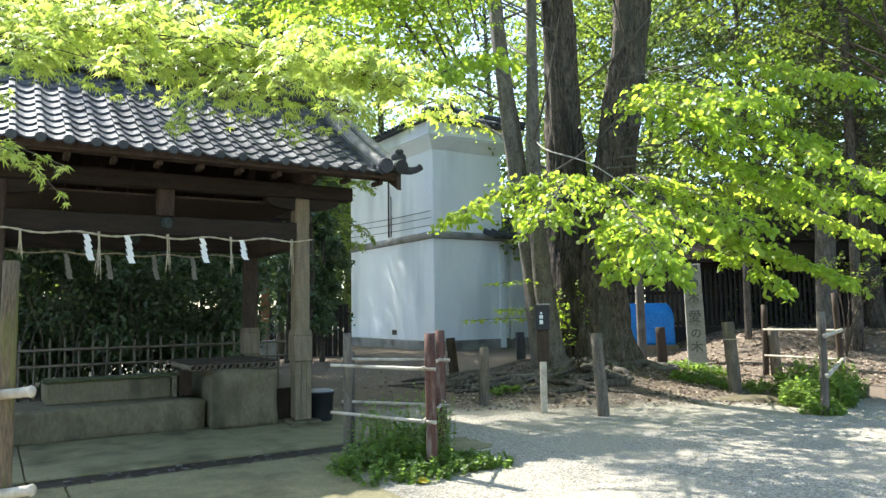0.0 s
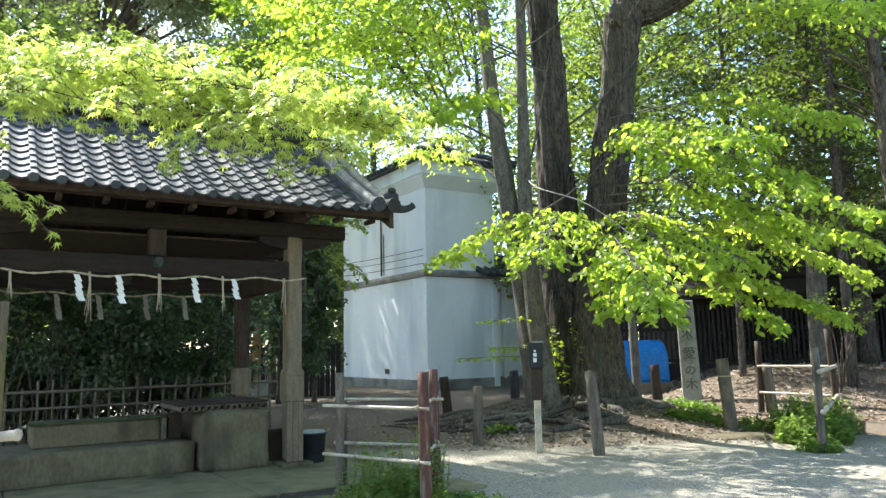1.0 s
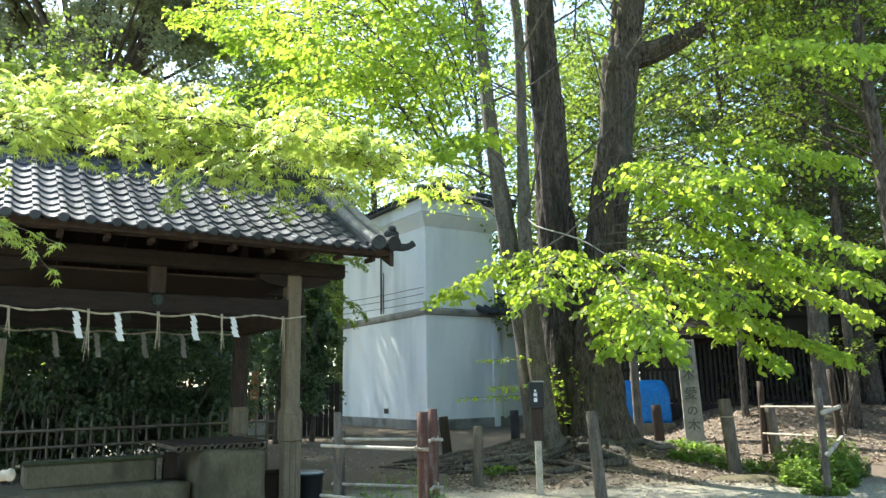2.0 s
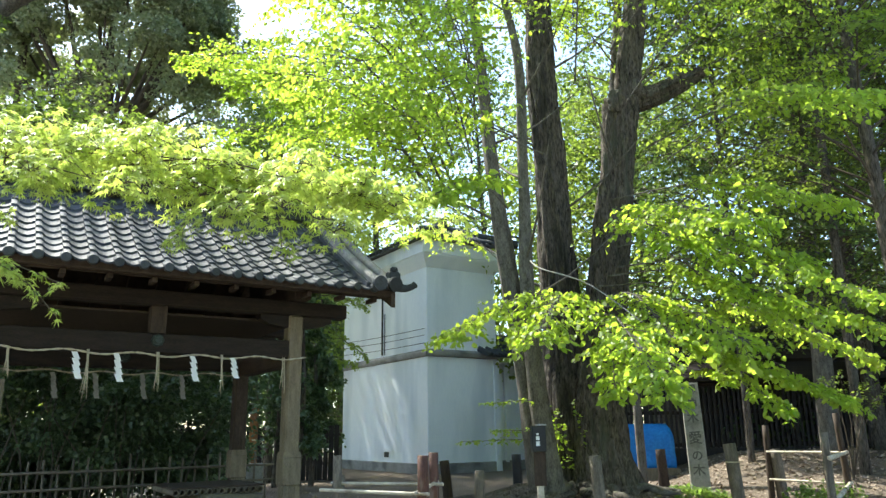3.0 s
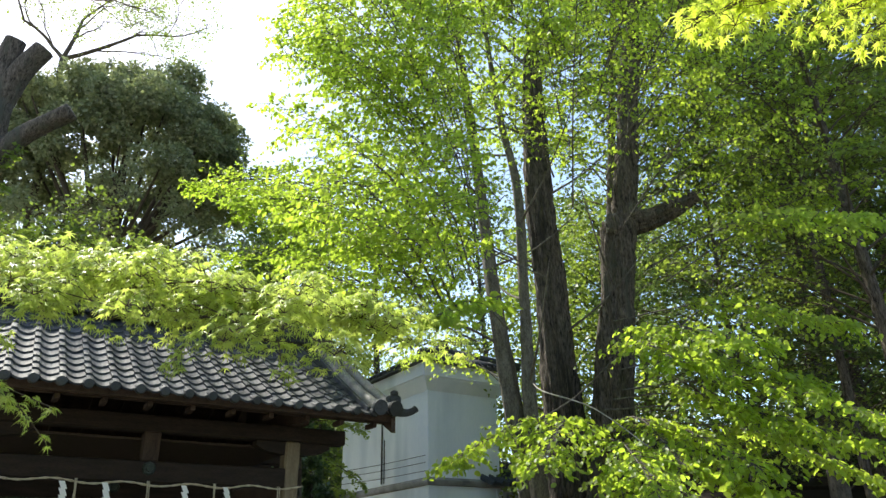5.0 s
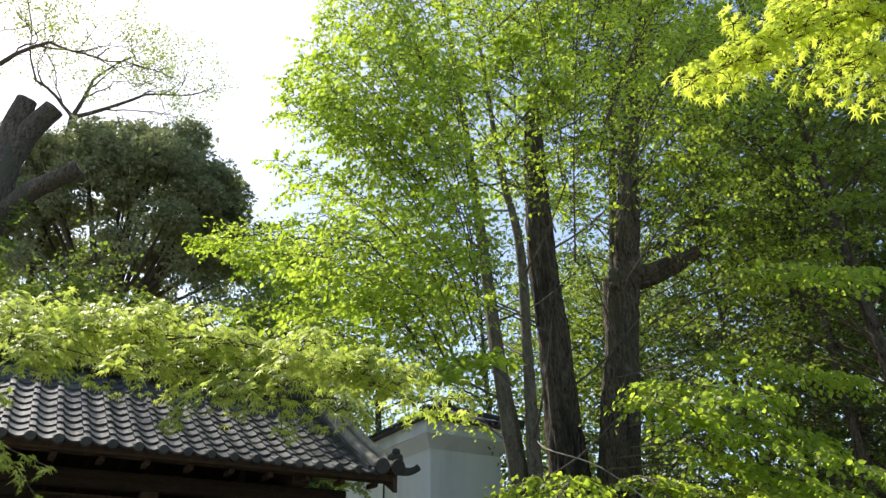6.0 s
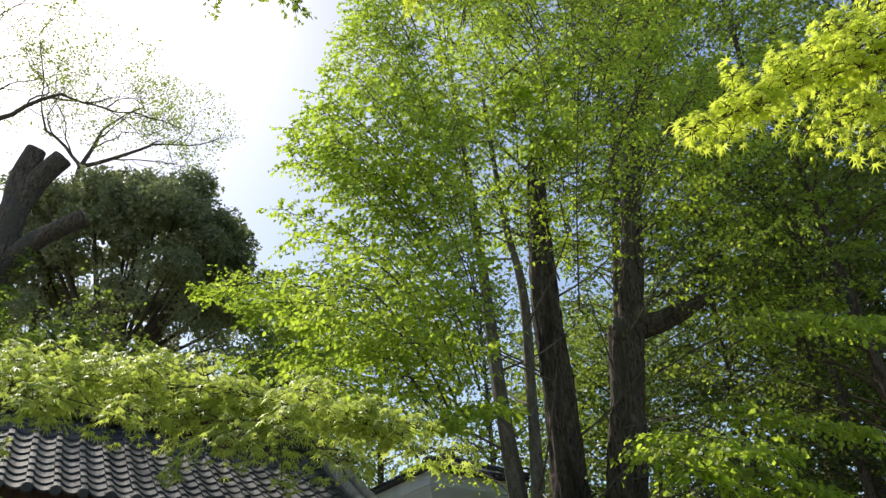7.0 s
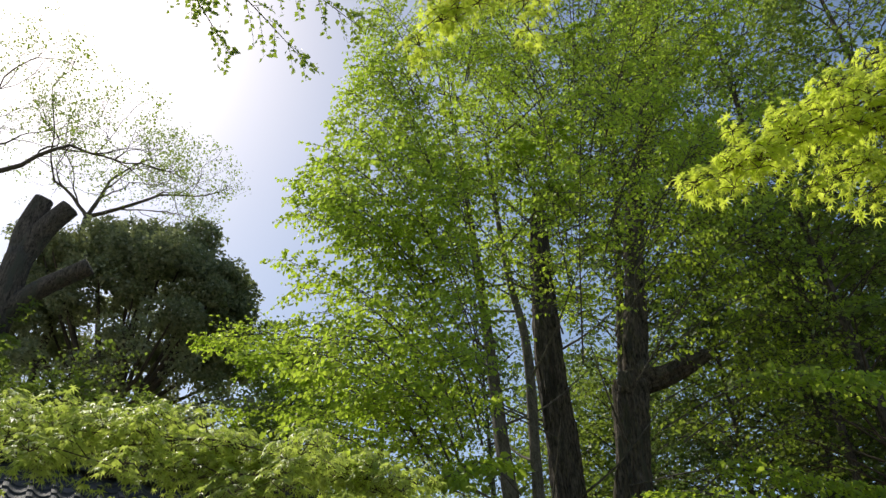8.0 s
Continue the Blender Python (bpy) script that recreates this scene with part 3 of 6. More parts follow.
def hang_rope(y, zs):
    n = 60
    pts = []
    for i in range(n):
        x = -BAY - 0.13 + (BAY + 0.26) * i / (n - 1)
        z = zs + 0.02 * math.sin(i * 0.55) - 0.03 * math.sin(math.pi * i / (n - 1))
        pts.append((x, y, z))
    chunks = []
    for ph in (0, math.pi):
        chunks.append(tube_data([(p[0], p[1] + 0.007 * math.cos(i * 1.6 + ph), p[2] + 0.007 * math.sin(i * 1.6 + ph)) for i, p in enumerate(pts)], [0.009] * n, 6))
    return put("strand", mesh_of("strand", *join_data(chunks), M["rope"], True), rope)


hang_rope(-0.14, 2.505)
hang_rope(DEEP + 0.12, 2.47)


def streamer(x, y, z, length, seed, mat="paper", label="white zigzag paper streamer"):
    """A zigzag of folded paper."""
    r = random.Random(seed)
    bm = bmesh.new()
    w, h, ox = 0.062, length / 4, -0.03
    for k in range(4):
        top, bot = z - k * h, z - (k + 1) * h - 0.012
        dy = 0.012 * (k % 2) + r.uniform(-0.006, 0.006)
        sh = 0.034 * r.uniform(0.8, 1.2)
        q = [(x + ox, y - dy, top), (x + ox + w, y - dy, top), (x + ox + w + sh, y - dy - 0.012, bot), (x + ox + sh, y - dy - 0.012, bot)]
        f = [bm.verts.new(p) for p in q]
        b = [bm.verts.new((p[0], p[1] + 0.003, p[2])) for p in q]
        bm.faces.new(f), bm.faces.new(b[::-1])
        for i in range(4):
            bm.faces.new((f[i - 1], b[i - 1], b[i], f[i]))
        ox += 0.012 * r.uniform(0.5, 1.2)
        w *= 1.06
    bmesh.ops.recalc_face_normals(bm, faces=bm.faces)
    part("paper_streamer", bm, M[mat], rope, label)


for i, (x, ln) in enumerate(((-2.75, 0.36), (-2.3, 0.39), (-1.41, 0.36), (-0.9, 0.3))):
    streamer(x, -0.16, 2.475, ln * 0.84, i)
# the back row hangs in shade, which is put into the paper's colour
for i, x in enumerate((-2.76, -2.2, -1.53, -0.95, 0.0)):
    streamer(x, DEEP + 0.1, 2.43, 0.36, 20 + i, "paper_shaded", "zigzag paper streamer greyed for the shade")
for i, (x, ln) in enumerate(((-3.42, 0.34), (-2.6, 0.6), (-1.82, 0.5), (-1.03, 0.52), (-0.2, 0.5))):
    r = random.Random(i)
    chunks = []
    for k in range(6):
        a, b = r.uniform(-0.015, 0.015), r.uniform(-0.045, 0.045)
        ll = ln * r.uniform(0.7, 1.05)
        chunks.append(tube_data(spline([(x + a, -0.15, 2.51), (x + a * 0.5 + b * 0.4, -0.165, 2.51 - ll * 0.5), (x + b, -0.15, 2.51 - ll)], 5), [0.006, 0.005, 0.005, 0.004, 0.003], 4))
    put("straw_tassel", mesh_of("straw_tassel", *join_data(chunks), M["rope"], True), rope, "frayed straw tassel")

# stone basin
basin = thing("stone_basin", "long rough granite water basin on a lower stone step", "basin", FR, TURN)
rough_block("step_block", (-3.6, 0.34, -0.02), (-1.2, 1.0, 0.39), M["stone"], basin, 0.018, 9)
bm = bmesh.new()
add_box(bm, (-3.06, 0.75, 0.39), (-1.56, 0.87, 0.67), 0.02)
add_box(bm, (-3.06, 1.5, 0.39), (-1.56, 1.62, 0.67), 0.02)
add_box(bm, (-3.06, 0.87, 0.39), (-2.94, 1.5, 0.67), 0.02)
add_box(bm, (-1.68, 0.87, 0.39), (-1.56, 1.5, 0.67), 0.02)
add_box(bm, (-2.95, 0.86, 0.39), (-1.67, 1.51, 0.46))
part("trough", bm, M["stone"], basin)
box("back_block", (-3.45, 1.01, 0.0), (-1.2, 1.7, 0.375), M["stone"], basin, 0.03)
rough_block("tall_block", (-1.17, 0.06, -0.02), (-0.3, 1.5, 0.755), M["stone"], basin, 0.022, 9)
box("mossy_plank", (-3.1, 0.72, 0.672), (-1.45, 0.95, 0.71), M["moss"], basin, 0.012, "dark plank with a green mossy edge")
box("brace", (-1.56, 0.69, 0.4), (-1.5, 0.75, 0.68), M["bamboo_old"], basin, 0.006)
box("end_board", (-1.47, 0.72, 0.4), (-1.3, 0.8, 0.74), M["wood_dark"], basin, 0.006)
bamboo_lid = thing("bamboo_lid", "row of cut bamboo poles lying over the basin", "lid", FR, TURN)
for k in range(14):
    x = -1.4 + k * 0.083
    n = 10
    ro, ri, y0, y1, z = 0.04, 0.03, 0.22 + 0.02 * math.sin(k * 2.3), 1.45, 0.80
    vs, fs = [], []
    for y, rr in ((y0, ri), (y0, ro), (y1, ro), (y0 + 0.12, ri)):
        vs += [(x + rr * math.cos(2 * math.pi * i / n), y, z + rr * math.sin(2 * math.pi * i / n)) for i in range(n)]
    for a, b in ((3, 0), (0, 1), (1, 2)):
        fs += [(a * n + i, a * n + (i + 1) % n, b * n + (i + 1) % n, b * n + i) for i in range(n)]
    fs.append(tuple(3 * n + i for i in range(n)))
    put("bamboo_pole", mesh_of("bamboo_pole", vs, fs, M["bamboo_old"], True), bamboo_lid)
box("lid_board", (-1.45, 0.25, 0.842), (-0.25, 1.45, 0.86), M["wood_dark"], bamboo_lid, 0.004)

# picket fence behind the basin
pf = thing("picket_fence", "low dark bamboo picket fence with two rails", "fence", FR, TURN)
for k in range(26):
    x = -4.3 + k * 0.205
    hh = 1.14 + 0.07 * math.sin(k * 1.9) + 0.03 * math.sin(k * 5.1)
    put("picket", mesh_of("picket", *tube_data([(x, 3.3, -0.05), (x + 0.01 * math.sin(k), 3.3, hh * 0.5), (x, 3.3, hh)], [0.019, 0.019, 0.017], 7), M["bamboo_old"], True), pf)
for z in (0.985, 0.735):
    put("rail", mesh_of("rail", *tube_data([(-4.5, 3.262, z), (0.95, 3.262, z)], [0.022, 0.02], 7), M["bamboo_old"], True), pf)

# bucket and bin beside the pillar
bucket = thing("bucket", "black plastic bucket with a grey lid beside the pillar", "bucket", FR, TURN)
vs, fs = [], []
n = 24
prof = [(0.0, 0.0), (0.16, 0.0), (0.165, 0.01), (0.185, 0.37), (0.2, 0.375), (0.2, 0.4), (0.185, 0.4), (0.17, 0.36)]
for rr, z in prof:
    vs += [(0.31 + rr * math.cos(2 * math.pi * i / n), 0.06 + rr * math.sin(2 * math.pi * i / n), z) for i in range(n)]
for k in range(len(prof) - 1):
    fs += [(k * n + i, k * n + (i + 1) % n, (k + 1) * n + (i + 1) % n, (k + 1) * n + i) for i in range(n)]
put("tub", mesh_of("tub", vs, fs, M["black"], True), bucket)
put("lid", mesh_of("lid", *tube_data([(0.31, 0.06, 0.385), (0.31, 0.06, 0.41), (0.31, 0.06, 0.425)], [0.185, 0.185, 0.15], 24), M["grey_lid"]), bucket)
ladle = thing("ladle_rack", "dark wooden stand behind the pillar", "stand", FR, TURN)
box("board", (-0.42, 0.2, 0.42), (0.2, 0.34, 0.46), M["wood_dark"], ladle, 0.006)
for x in (-0.4, 0.14):
    box("leg", (x, 0.22, 0.0), (x + 0.05, 0.32, 0.42), M["wood_dark"], ladle, 0.006)
box("back_panel", (-0.35, 0.28, 0.03), (0.14, 0.31, 0.41), M["wood_dark"], ladle, 0.004)

# ---- storehouse ----
K = (-0.32, 27.16, 0.0)
WU, WV = 3.25, 7.4
store = thing("storehouse", "two-storey white plastered storehouse with a grey tiled roof", "storehouse", K, TURN)
box("wall", (0, 0, 0.3), (WU, WV, 8.0), M["plaster"], store, 0.03)
box("footing", (-0.05, -0.05, -0.1), (WU + 0.05, WV + 0.05, 0.37), M["grime"], store, 0.03)
bm = bmesh.new()


def ring(bm, rows):
    """A moulding round the walls from (outset, height) rows."""
    loops = []
    for o, z in rows:
        loops.append([bm.verts.new(p) for p in ((-o, -o, z), (WU + o, -o, z), (WU + o, WV + o, z), (-o, WV + o, z))])
    for a, b in zip(loops, loops[1:]):
        for i in range(4):
            bm.faces.new((a[i - 1], a[i], b[i], b[i - 1]))
    bmesh.ops.recalc_face_normals(bm, faces=bm.faces)
    return bm


part("belt_course", ring(bmesh.new(), [(-0.02, 4.24), (0.10, 4.27), (0.13, 4.34), (0.13, 4.44), (0.09, 4.47), (-0.02, 4.55)]), M["grime"], store)
part("cove", ring(bmesh.new(), [(-0.02, 7.68), (0.02, 7.69), (0.32, 8.1), (0.34, 8.16), (-0.02, 8.17)]), M["plaster"], store, "slanting plaster cove under the eaves")
part("fascia", ring(bmesh.new(), [(0.1, 8.165), (0.38, 8.165), (0.38, 8.66), (0.1, 8.68)]), M["plaster"], store)
# hipped roof
OV, EZ, RZ = 0.62, 8.77, 9.75
bm = bmesh.new()
e = [bm.verts.new(p) for p in ((-OV, -OV, EZ), (WU + OV, -OV, EZ), (WU + OV, WV + OV, EZ), (-OV, WV + OV, EZ))]
lo = [bm.verts.new((v.co.x, v.co.y, EZ - 0.1)) for v in e]
h = [bm.verts.new((WU / 2, WU / 2, RZ)), bm.verts.new((WU / 2, WV - WU / 2, RZ))]
bm.faces.new((e[0], e[1], h[0])), bm.faces.new((e[2], e[3], h[1]))
bm.faces.new((e[1], e[2], h[1], h[0])), bm.faces.new((e[3], e[0], h[0], h[1]))
for i in range(4):
    bm.faces.new((lo[i - 1], lo[i], e[i], e[i - 1]))
bm.faces.new(lo[::-1])
bmesh.ops.recalc_face_normals(bm, faces=bm.faces)
roof = part("roof", bm, M["tile"], store)


roll_mesh = mesh_of("roll_tile", *tube_data([(0, 0, 0), (0, 1.0, 0)], [0.075, 0.075], 8), M["tile"], True)


def roll(name, a, b, parent, thick=1.0):
    ob = put(name, roll_mesh, parent)
    a, b = Vector(a), Vector(b)
    d = b - a
    m = d.to_track_quat("Y", "Z").to_matrix().to_4x4()
    ob.matrix_local = Matrix.Translation(a) @ m @ Matrix.Diagonal((thick, d.length, thick, 1))
    return ob


for k in range(27):
    y = -OV + 0.15 + k * 0.31
    f = min(y + OV, WV + OV - y, WU / 2 + OV) / (WU / 2 + OV)
    roll("roll_tile", (-OV - 0.05, y, EZ + 0.02), (-OV + f * (WU / 2 + OV), y, EZ + 0.02 + f * (RZ - EZ)), roof)
for k in range(14):
    x = -OV + 0.15 + k * 0.31
    f = min(x + OV, WU + OV - x) / (WU / 2 + OV)
    roll("roll_tile", (x, -OV - 0.05, EZ + 0.02), (x, -OV + f * (WU / 2 + OV), EZ + 0.02 + f * (RZ - EZ)), roof)
for a in ((-OV - 0.1, -OV - 0.1), (WU + OV + 0.1, -OV - 0.1)):
    roll("hip_ridge", (*a, EZ + 0.1), (WU / 2, WU / 2, RZ + 0.1), roof, 2.2)
roll("main_ridge", (WU / 2, WU / 2 - 0.4, RZ + 0.15), (WU / 2, WV - WU / 2 + 0.4, RZ + 0.15), roof, 3.0)
# side wing behind the trees
wing = box("side_wing", (WU + 0.02, 0.5, 0.3), (WU + 3.4, 5.0, 4.2), M["plaster"], store, 0.03, "lower plastered wing")
box("wing_footing", (WU + 0.06, 0.45, -0.1), (WU + 3.45, 5.0, 0.36), M["grime"], wing, 0.02)
box("pilaster", (WU - 0.22, -0.07, 0.0), (WU + 0.06, 0.06, 4.2), M["plaster"], store, 0.02)
box("pilaster", (WU + 0.62, 0.36, 0.3), (WU + 0.75, 0.5, 4.1), M["plaster"], wing, 0.02)
bm = bmesh.new()
prof = [(-0.75, 4.25), (-0.75, 4.35), (2.4, 5.6), (2.4, 5.4)]
a = [bm.verts.new((2.3, y, z)) for y, z in prof]
b = [bm.verts.new((WU + 3.9, y, z)) for y, z in prof]
bm.faces.new(a), bm.faces.new(b[::-1])
for i in range(4):
    bm.faces.new((a[i - 1], b[i - 1], b[i], a[i]))
bmesh.ops.recalc_face_normals(bm, faces=bm.faces)
canopy = part("canopy_roof", bm, M["tile"], store, "grey tiled roof of the wing")
for k in range(14):
    x = 2.4 + k * 0.36
    roll("roll_tile", (x, -0.8, 4.36), (x, 2.4, 5.62), canopy)
# pipe, vent and wires on the wall
put("down_pipe", mesh_of("down_pipe", *tube_data([(-0.06, 3.5, 4.6), (-0.06, 3.5, 8.3)], [0.035, 0.035], 8), M["wire"], True), store)
put("down_pipe", mesh_of("down_pipe", *tube_data([(-0.05, 3.3, 4.6), (-0.05, 3.3, 6.3)], [0.02, 0.02], 8), M["wire"], True), store)
box("wall_vent", (-0.03, 3.0, 0.55), (0.02, 3.35, 0.75), M["wire"], store, 0.005)
for z in (5.0, 5.3, 5.55):
    put("wire", mesh_of("wire", *tube_data(spline([(-0.05, 7.3, z - 0.05), (-0.1, 3.5, z - 0.2), (-0.05, 0.1, z - 0.25)], 9), [0.012] * 9, 5), M["wire"]), store)

# ---- roofed wooden fence on the bank ----
rf = thing("roofed_fence", "dark wooden lattice fence under a small shingled roof", "fence", (5.0, 23.0, 0), -4.0)
for k in range(11):
    x = k * 1.5
    box("post", (x - 0.07, -0.07, 0.3), (x + 0.07, 0.07, 3.0), M["wood_shaded"], rf, 0.01)
for z in (0.95, 1.9, 2.75):
    box("rail", (-0.1, -0.05, z), (15.1, 0.05, z + 0.1), M["wood_beam"], rf, 0.01)
for k in range(100):
    x = 0.1 + k * 0.15
    box("slat", (x, -0.09, 0.9), (x + 0.075, -0.055, 2.72), M["wood_shaded"], rf, 0)
box("plinth", (-0.2, -0.16, -0.3), (15.2, 0.16, 0.9), M["wood_shaded"], rf, 0.02, "dark board plinth")
bm = bmesh.new()
prof = [(-0.85, 2.85), (-0.85, 2.97), (0.0, 3.45), (0.85, 2.97), (0.85, 2.85), (0.0, 3.3)]
a = [bm.verts.new((-0.6, y, z)) for y, z in prof]
b = [bm.verts.new((15.6, y, z)) for y, z in prof]
bm.faces.new(a), bm.faces.new(b[::-1])
for i in range(6):
    bm.faces.new((a[i - 1], b[i - 1], b[i], a[i]))
bmesh.ops.recalc_face_normals(bm, faces=bm.faces)
part("fence_roof", bm, M["wood_beam"], rf)
hall = thing("shrine_hall", "dark timber hall with a deep shaded eave", "hall", (11.0, 27.0, 0), -6.0)
box("wall", (-2.0, 0, 0.3), (14, 6, 3.6), M["wood_shaded"], hall, 0.03)
bm = bmesh.new()
prof = [(-2.2, 3.5), (-2.2, 3.75), (3, 6.2), (8, 3.75), (8, 3.5), (3, 5.8)]
a = [bm.verts.new((-3.5, y, z)) for y, z in prof]
b = [bm.verts.new((16, y, z)) for y, z in prof]
bm.faces.new(a), bm.faces.new(b[::-1])
for i in range(6):
    bm.faces.new((a[i - 1], b[i - 1], b[i], a[i]))
bmesh.ops.recalc_face_normals(bm, faces=bm.faces)
part("hall_roof", bm, M["wood_beam"], hall)
# plank fence in the shade behind the pavilion
bf = thing("plank_fence", "weathered dark plank fence in the shade", "fence", (-9.0, 24.5, 0), 6.0)
for k in range(32):
    box("plank", (k * 0.18, -0.02, 0.0), (k * 0.18 + 0.165, 0.02, 1.75 + 0.04 * math.sin(k * 2.1)), M["wood_shaded"], bf, 0)
for z in (0.5, 1.4):
    box("rail", (-0.05, 0.021, z), (5.8, 0.08, z + 0.09), M["wood_dark"], bf, 0)


# ---- katsura tree ----
katsura = thing("katsura_tree", "old sacred katsura tree with furrowed bark and layered bright leaves", "tree", (0, 0, 0))
STEMS = [
    ([(3.12, 14.2, 0.0), (3.1, 14.2, 0.5), (3.08, 14.2, 1.1), (3.12, 14.2, 2.1), (3.32, 14.2, 3.3), (3.82, 14.2, 6.5), (4.04, 14.2, 8.25)], [1.0, 0.64, 0.46, 0.37, 0.36, 0.30, 0.35], "bark", 20),
    ([(4.1, 14.2, 8.1), (4.5, 14.2, 10.4), (4.84, 14.2, 12.7), (6.1, 14.2, 17.8), (7.1, 14.2, 22)], [0.24, 0.21, 0.19, 0.13, 0.05], "bark", 10),
    ([(4.1, 14.2, 8.3), (4.7, 14.0, 8.35), (5.2, 13.7, 8.5), (5.6, 13.5, 8.65)], [0.26, 0.19, 0.16, 0.10], "bark", 10),
    ([(2.55, 14.6, 0.0), (2.6, 14.6, 0.5), (2.6, 14.6, 3.2), (2.52, 14.6, 6.7), (2.42, 14.6, 9.1), (2.46, 14.6, 12), (2.55, 14.6, 14)], [0.8, 0.58, 0.36, 0.28, 0.27, 0.22, 0.1], "bark_dark", 16),
    ([(1.95, 13.6, 0.1), (1.73, 13.6, 2.2), (1.46, 13.6, 4.2), (1.23, 13.6, 6.06), (1.0, 13.6, 8.9), (0.82, 13.6, 11.05), (0.3, 13.4, 16)],
     [0.28, 0.22, 0.17, 0.14, 0.11, 0.09, 0.02], "bark_pale", 10),
    ([(2.1, 13.4, 0.1), (1.83, 13.3, 2.2), (1.74, 13.3, 4.1), (1.75, 13.3, 6.3), (1.75, 13.3, 8.8), (1.45, 13.3, 10.8), (1.1, 13.3, 15)],
     [0.21, 0.17, 0.13, 0.1, 0.09, 0.07, 0.02], "bark_pale", 10),
]
for pts, rad, mat, sides in STEMS:
    line = spline(pts, 90)
    rr = [np.interp(i / 89 * (len(rad) - 1), range(len(rad)), rad) for i in range(90)]
    put("trunk", mesh_of("trunk", *tube_data(line, rr, 24 if mat == "bark_pale" else 72, 0.2, True, 0.05 if mat == "bark_pale" else 0.22), M[mat], True), katsura)
# knots on the old stem
for p, r in (((3.0, 13.78, 2.6), 0.12), ((2.98, 13.8, 2.25), 0.10), ((3.85, 13.85, 8.15), 0.2), ((4.3, 13.95, 8.5), 0.16)):
    bm = bmesh.new()
    bmesh.ops.create_icosphere(bm, subdivisions=3, radius=r)
    for v in bm.verts:
        v.co *= 1 + 0.25 * noise.noise(v.co * 9 + Vector(p))
        v.co.z *= 1.4
    bmesh.ops.translate(bm, vec=p, verts=bm.verts)
    part("knot", bm, M["bark"], katsura)
rng = random.Random(8)
for k in range(42):
    a = rng.uniform(math.pi * 0.72, math.pi * 2.05) if k % 3 == 0 else rng.uniform(math.pi * 0.9, math.pi * 1.5)
    reach = rng.uniform(1.6, 3.4) * (1.15 if math.cos(a) < 0 else 0.9)
    cx, cy = 2.75, 14.2
    pts = []
    for i in range(10):
        f = 0.25 + 0.75 * i / 9
        wob = 0.85 * noise.noise(Vector((k * 3.1, f * 3.4, 0))) * f
        x, y = cx + reach * f * math.cos(a + wob), cy + reach * f * math.sin(a + wob) * 0.85
        pts.append((x, y, ground_z(x, y) + 0.02 + 0.11 * (1 - f) + 0.03 * math.sin(i * 2 + k)))
    r0 = rng.uniform(0.05, 0.125)
    put("root", mesh_of("root", *tube_data(spline(pts, 18), [r0 * (1 - 0.72 * i / 17) for i in range(18)], 9, 0.3), M["bark" if k % 3 else "bark_pale"], True), katsura)
put("dead_branch", mesh_of("dead_branch", *tube_data(spline([(1.8, 13.2, 4.6), (1.66, 11, 3.95), (2.16, 10, 3.5), (2.6, 9, 2.8)], 14), [0.016 - 0.0008 * i for i in range(14)], 7), M["stone_pale"], True),
    katsura, "pale bare dead branch")

kc = Crown(11)
for a, b, w, tw in [
    ((3.2, 13.8, 4.2), (5.3, 8.4, 2.62), 1.25, 40), ((2.9, 13.5, 3.9), (0.15, 9.5, 2.72), 1.0, 34), ((3.0, 13.5, 3.6), (2.3, 7.6, 1.98), 0.9, 36),
    ((3.3, 13.8, 3.8), (3.7, 8.6, 2.5), 1.3, 44), ((3.5, 13.8, 5.4), (4.3, 9.6, 4.3), 1.4, 40), ((1.2, 11.2, 5.0), (0.0, 7.9, 4.15), 0.7, 26),
    ((3.6, 13.9, 3.0), (6.1, 11.0, 1.9), 0.8, 26),     ((3.6, 13.9, 4.6), (6.3, 10.0, 3.3), 1.3, 38), ((3.6, 13.9, 6.0), (6.6, 11.0, 5.0), 1.4, 40), ((2.8, 13.6, 3.9), (1.4, 10.2, 2.75), 1.1, 36),
    ((3.4, 13.8, 4.4), (4.6, 9.0, 2.95), 1.3, 44), ((3.4, 13.8, 4.0), (2.9, 8.8, 2.55), 1.2, 40), ((3.4, 13.8, 5.2), (3.2, 9.2, 3.9), 1.2, 36), ((4.0, 14, 4.0), (7.2, 12.0, 2.6), 1.2, 34),
    ((3.6, 13.9, 5.0), (5.0, 9.4, 3.7), 1.2, 40), ((2.2, 13.4, 6.8), (-1.2, 10.2, 6.1), 1.1, 36), ((2.0, 13.4, 7.0), (-2.2, 11.0, 7.0), 1.3, 40), ((5.0, 13.5, 7.4), (6.6, 9.8, 6.3), 1.3, 40),
    ((3.0, 12.5, 3.2), (2.35, 7.4, 1.78), 0.55, 26), ((3.2, 13.0, 3.0), (2.0, 8.2, 1.9), 0.55, 24), ((4.2, 13.5, 2.6), (6.0, 10.5, 1.8), 0.6, 26), ((4.2, 13.5, 2.4), (5.1, 10.6, 1.72), 0.5, 22),
    ((2.3, 14.2, 11.6), (2.4, 11.2, 11.4), 0.9, 30), ((2.0, 14, 12.4), (1.6, 11.0, 12.4), 0.9, 30), ((2.4, 14, 13), (2.6, 11.2, 13.2), 0.9, 30),
]:
    if b[1] < 9.7 and b[2] < 4.1:
        b = (b[0] * 1.2, b[1] * 1.2, 1.5 + (b[2] - 1.5) * 1.2)
        w *= 1.12
    mid = (Vector(a) + Vector(b)) / 2 + Vector((0, 0, 0.35))
    kc.spray([a, mid, b], w, int(tw * 1.3), 14, 0.108, 0.02, start=0.35, tilt=0.8, droop=0.25, hang=0.6)
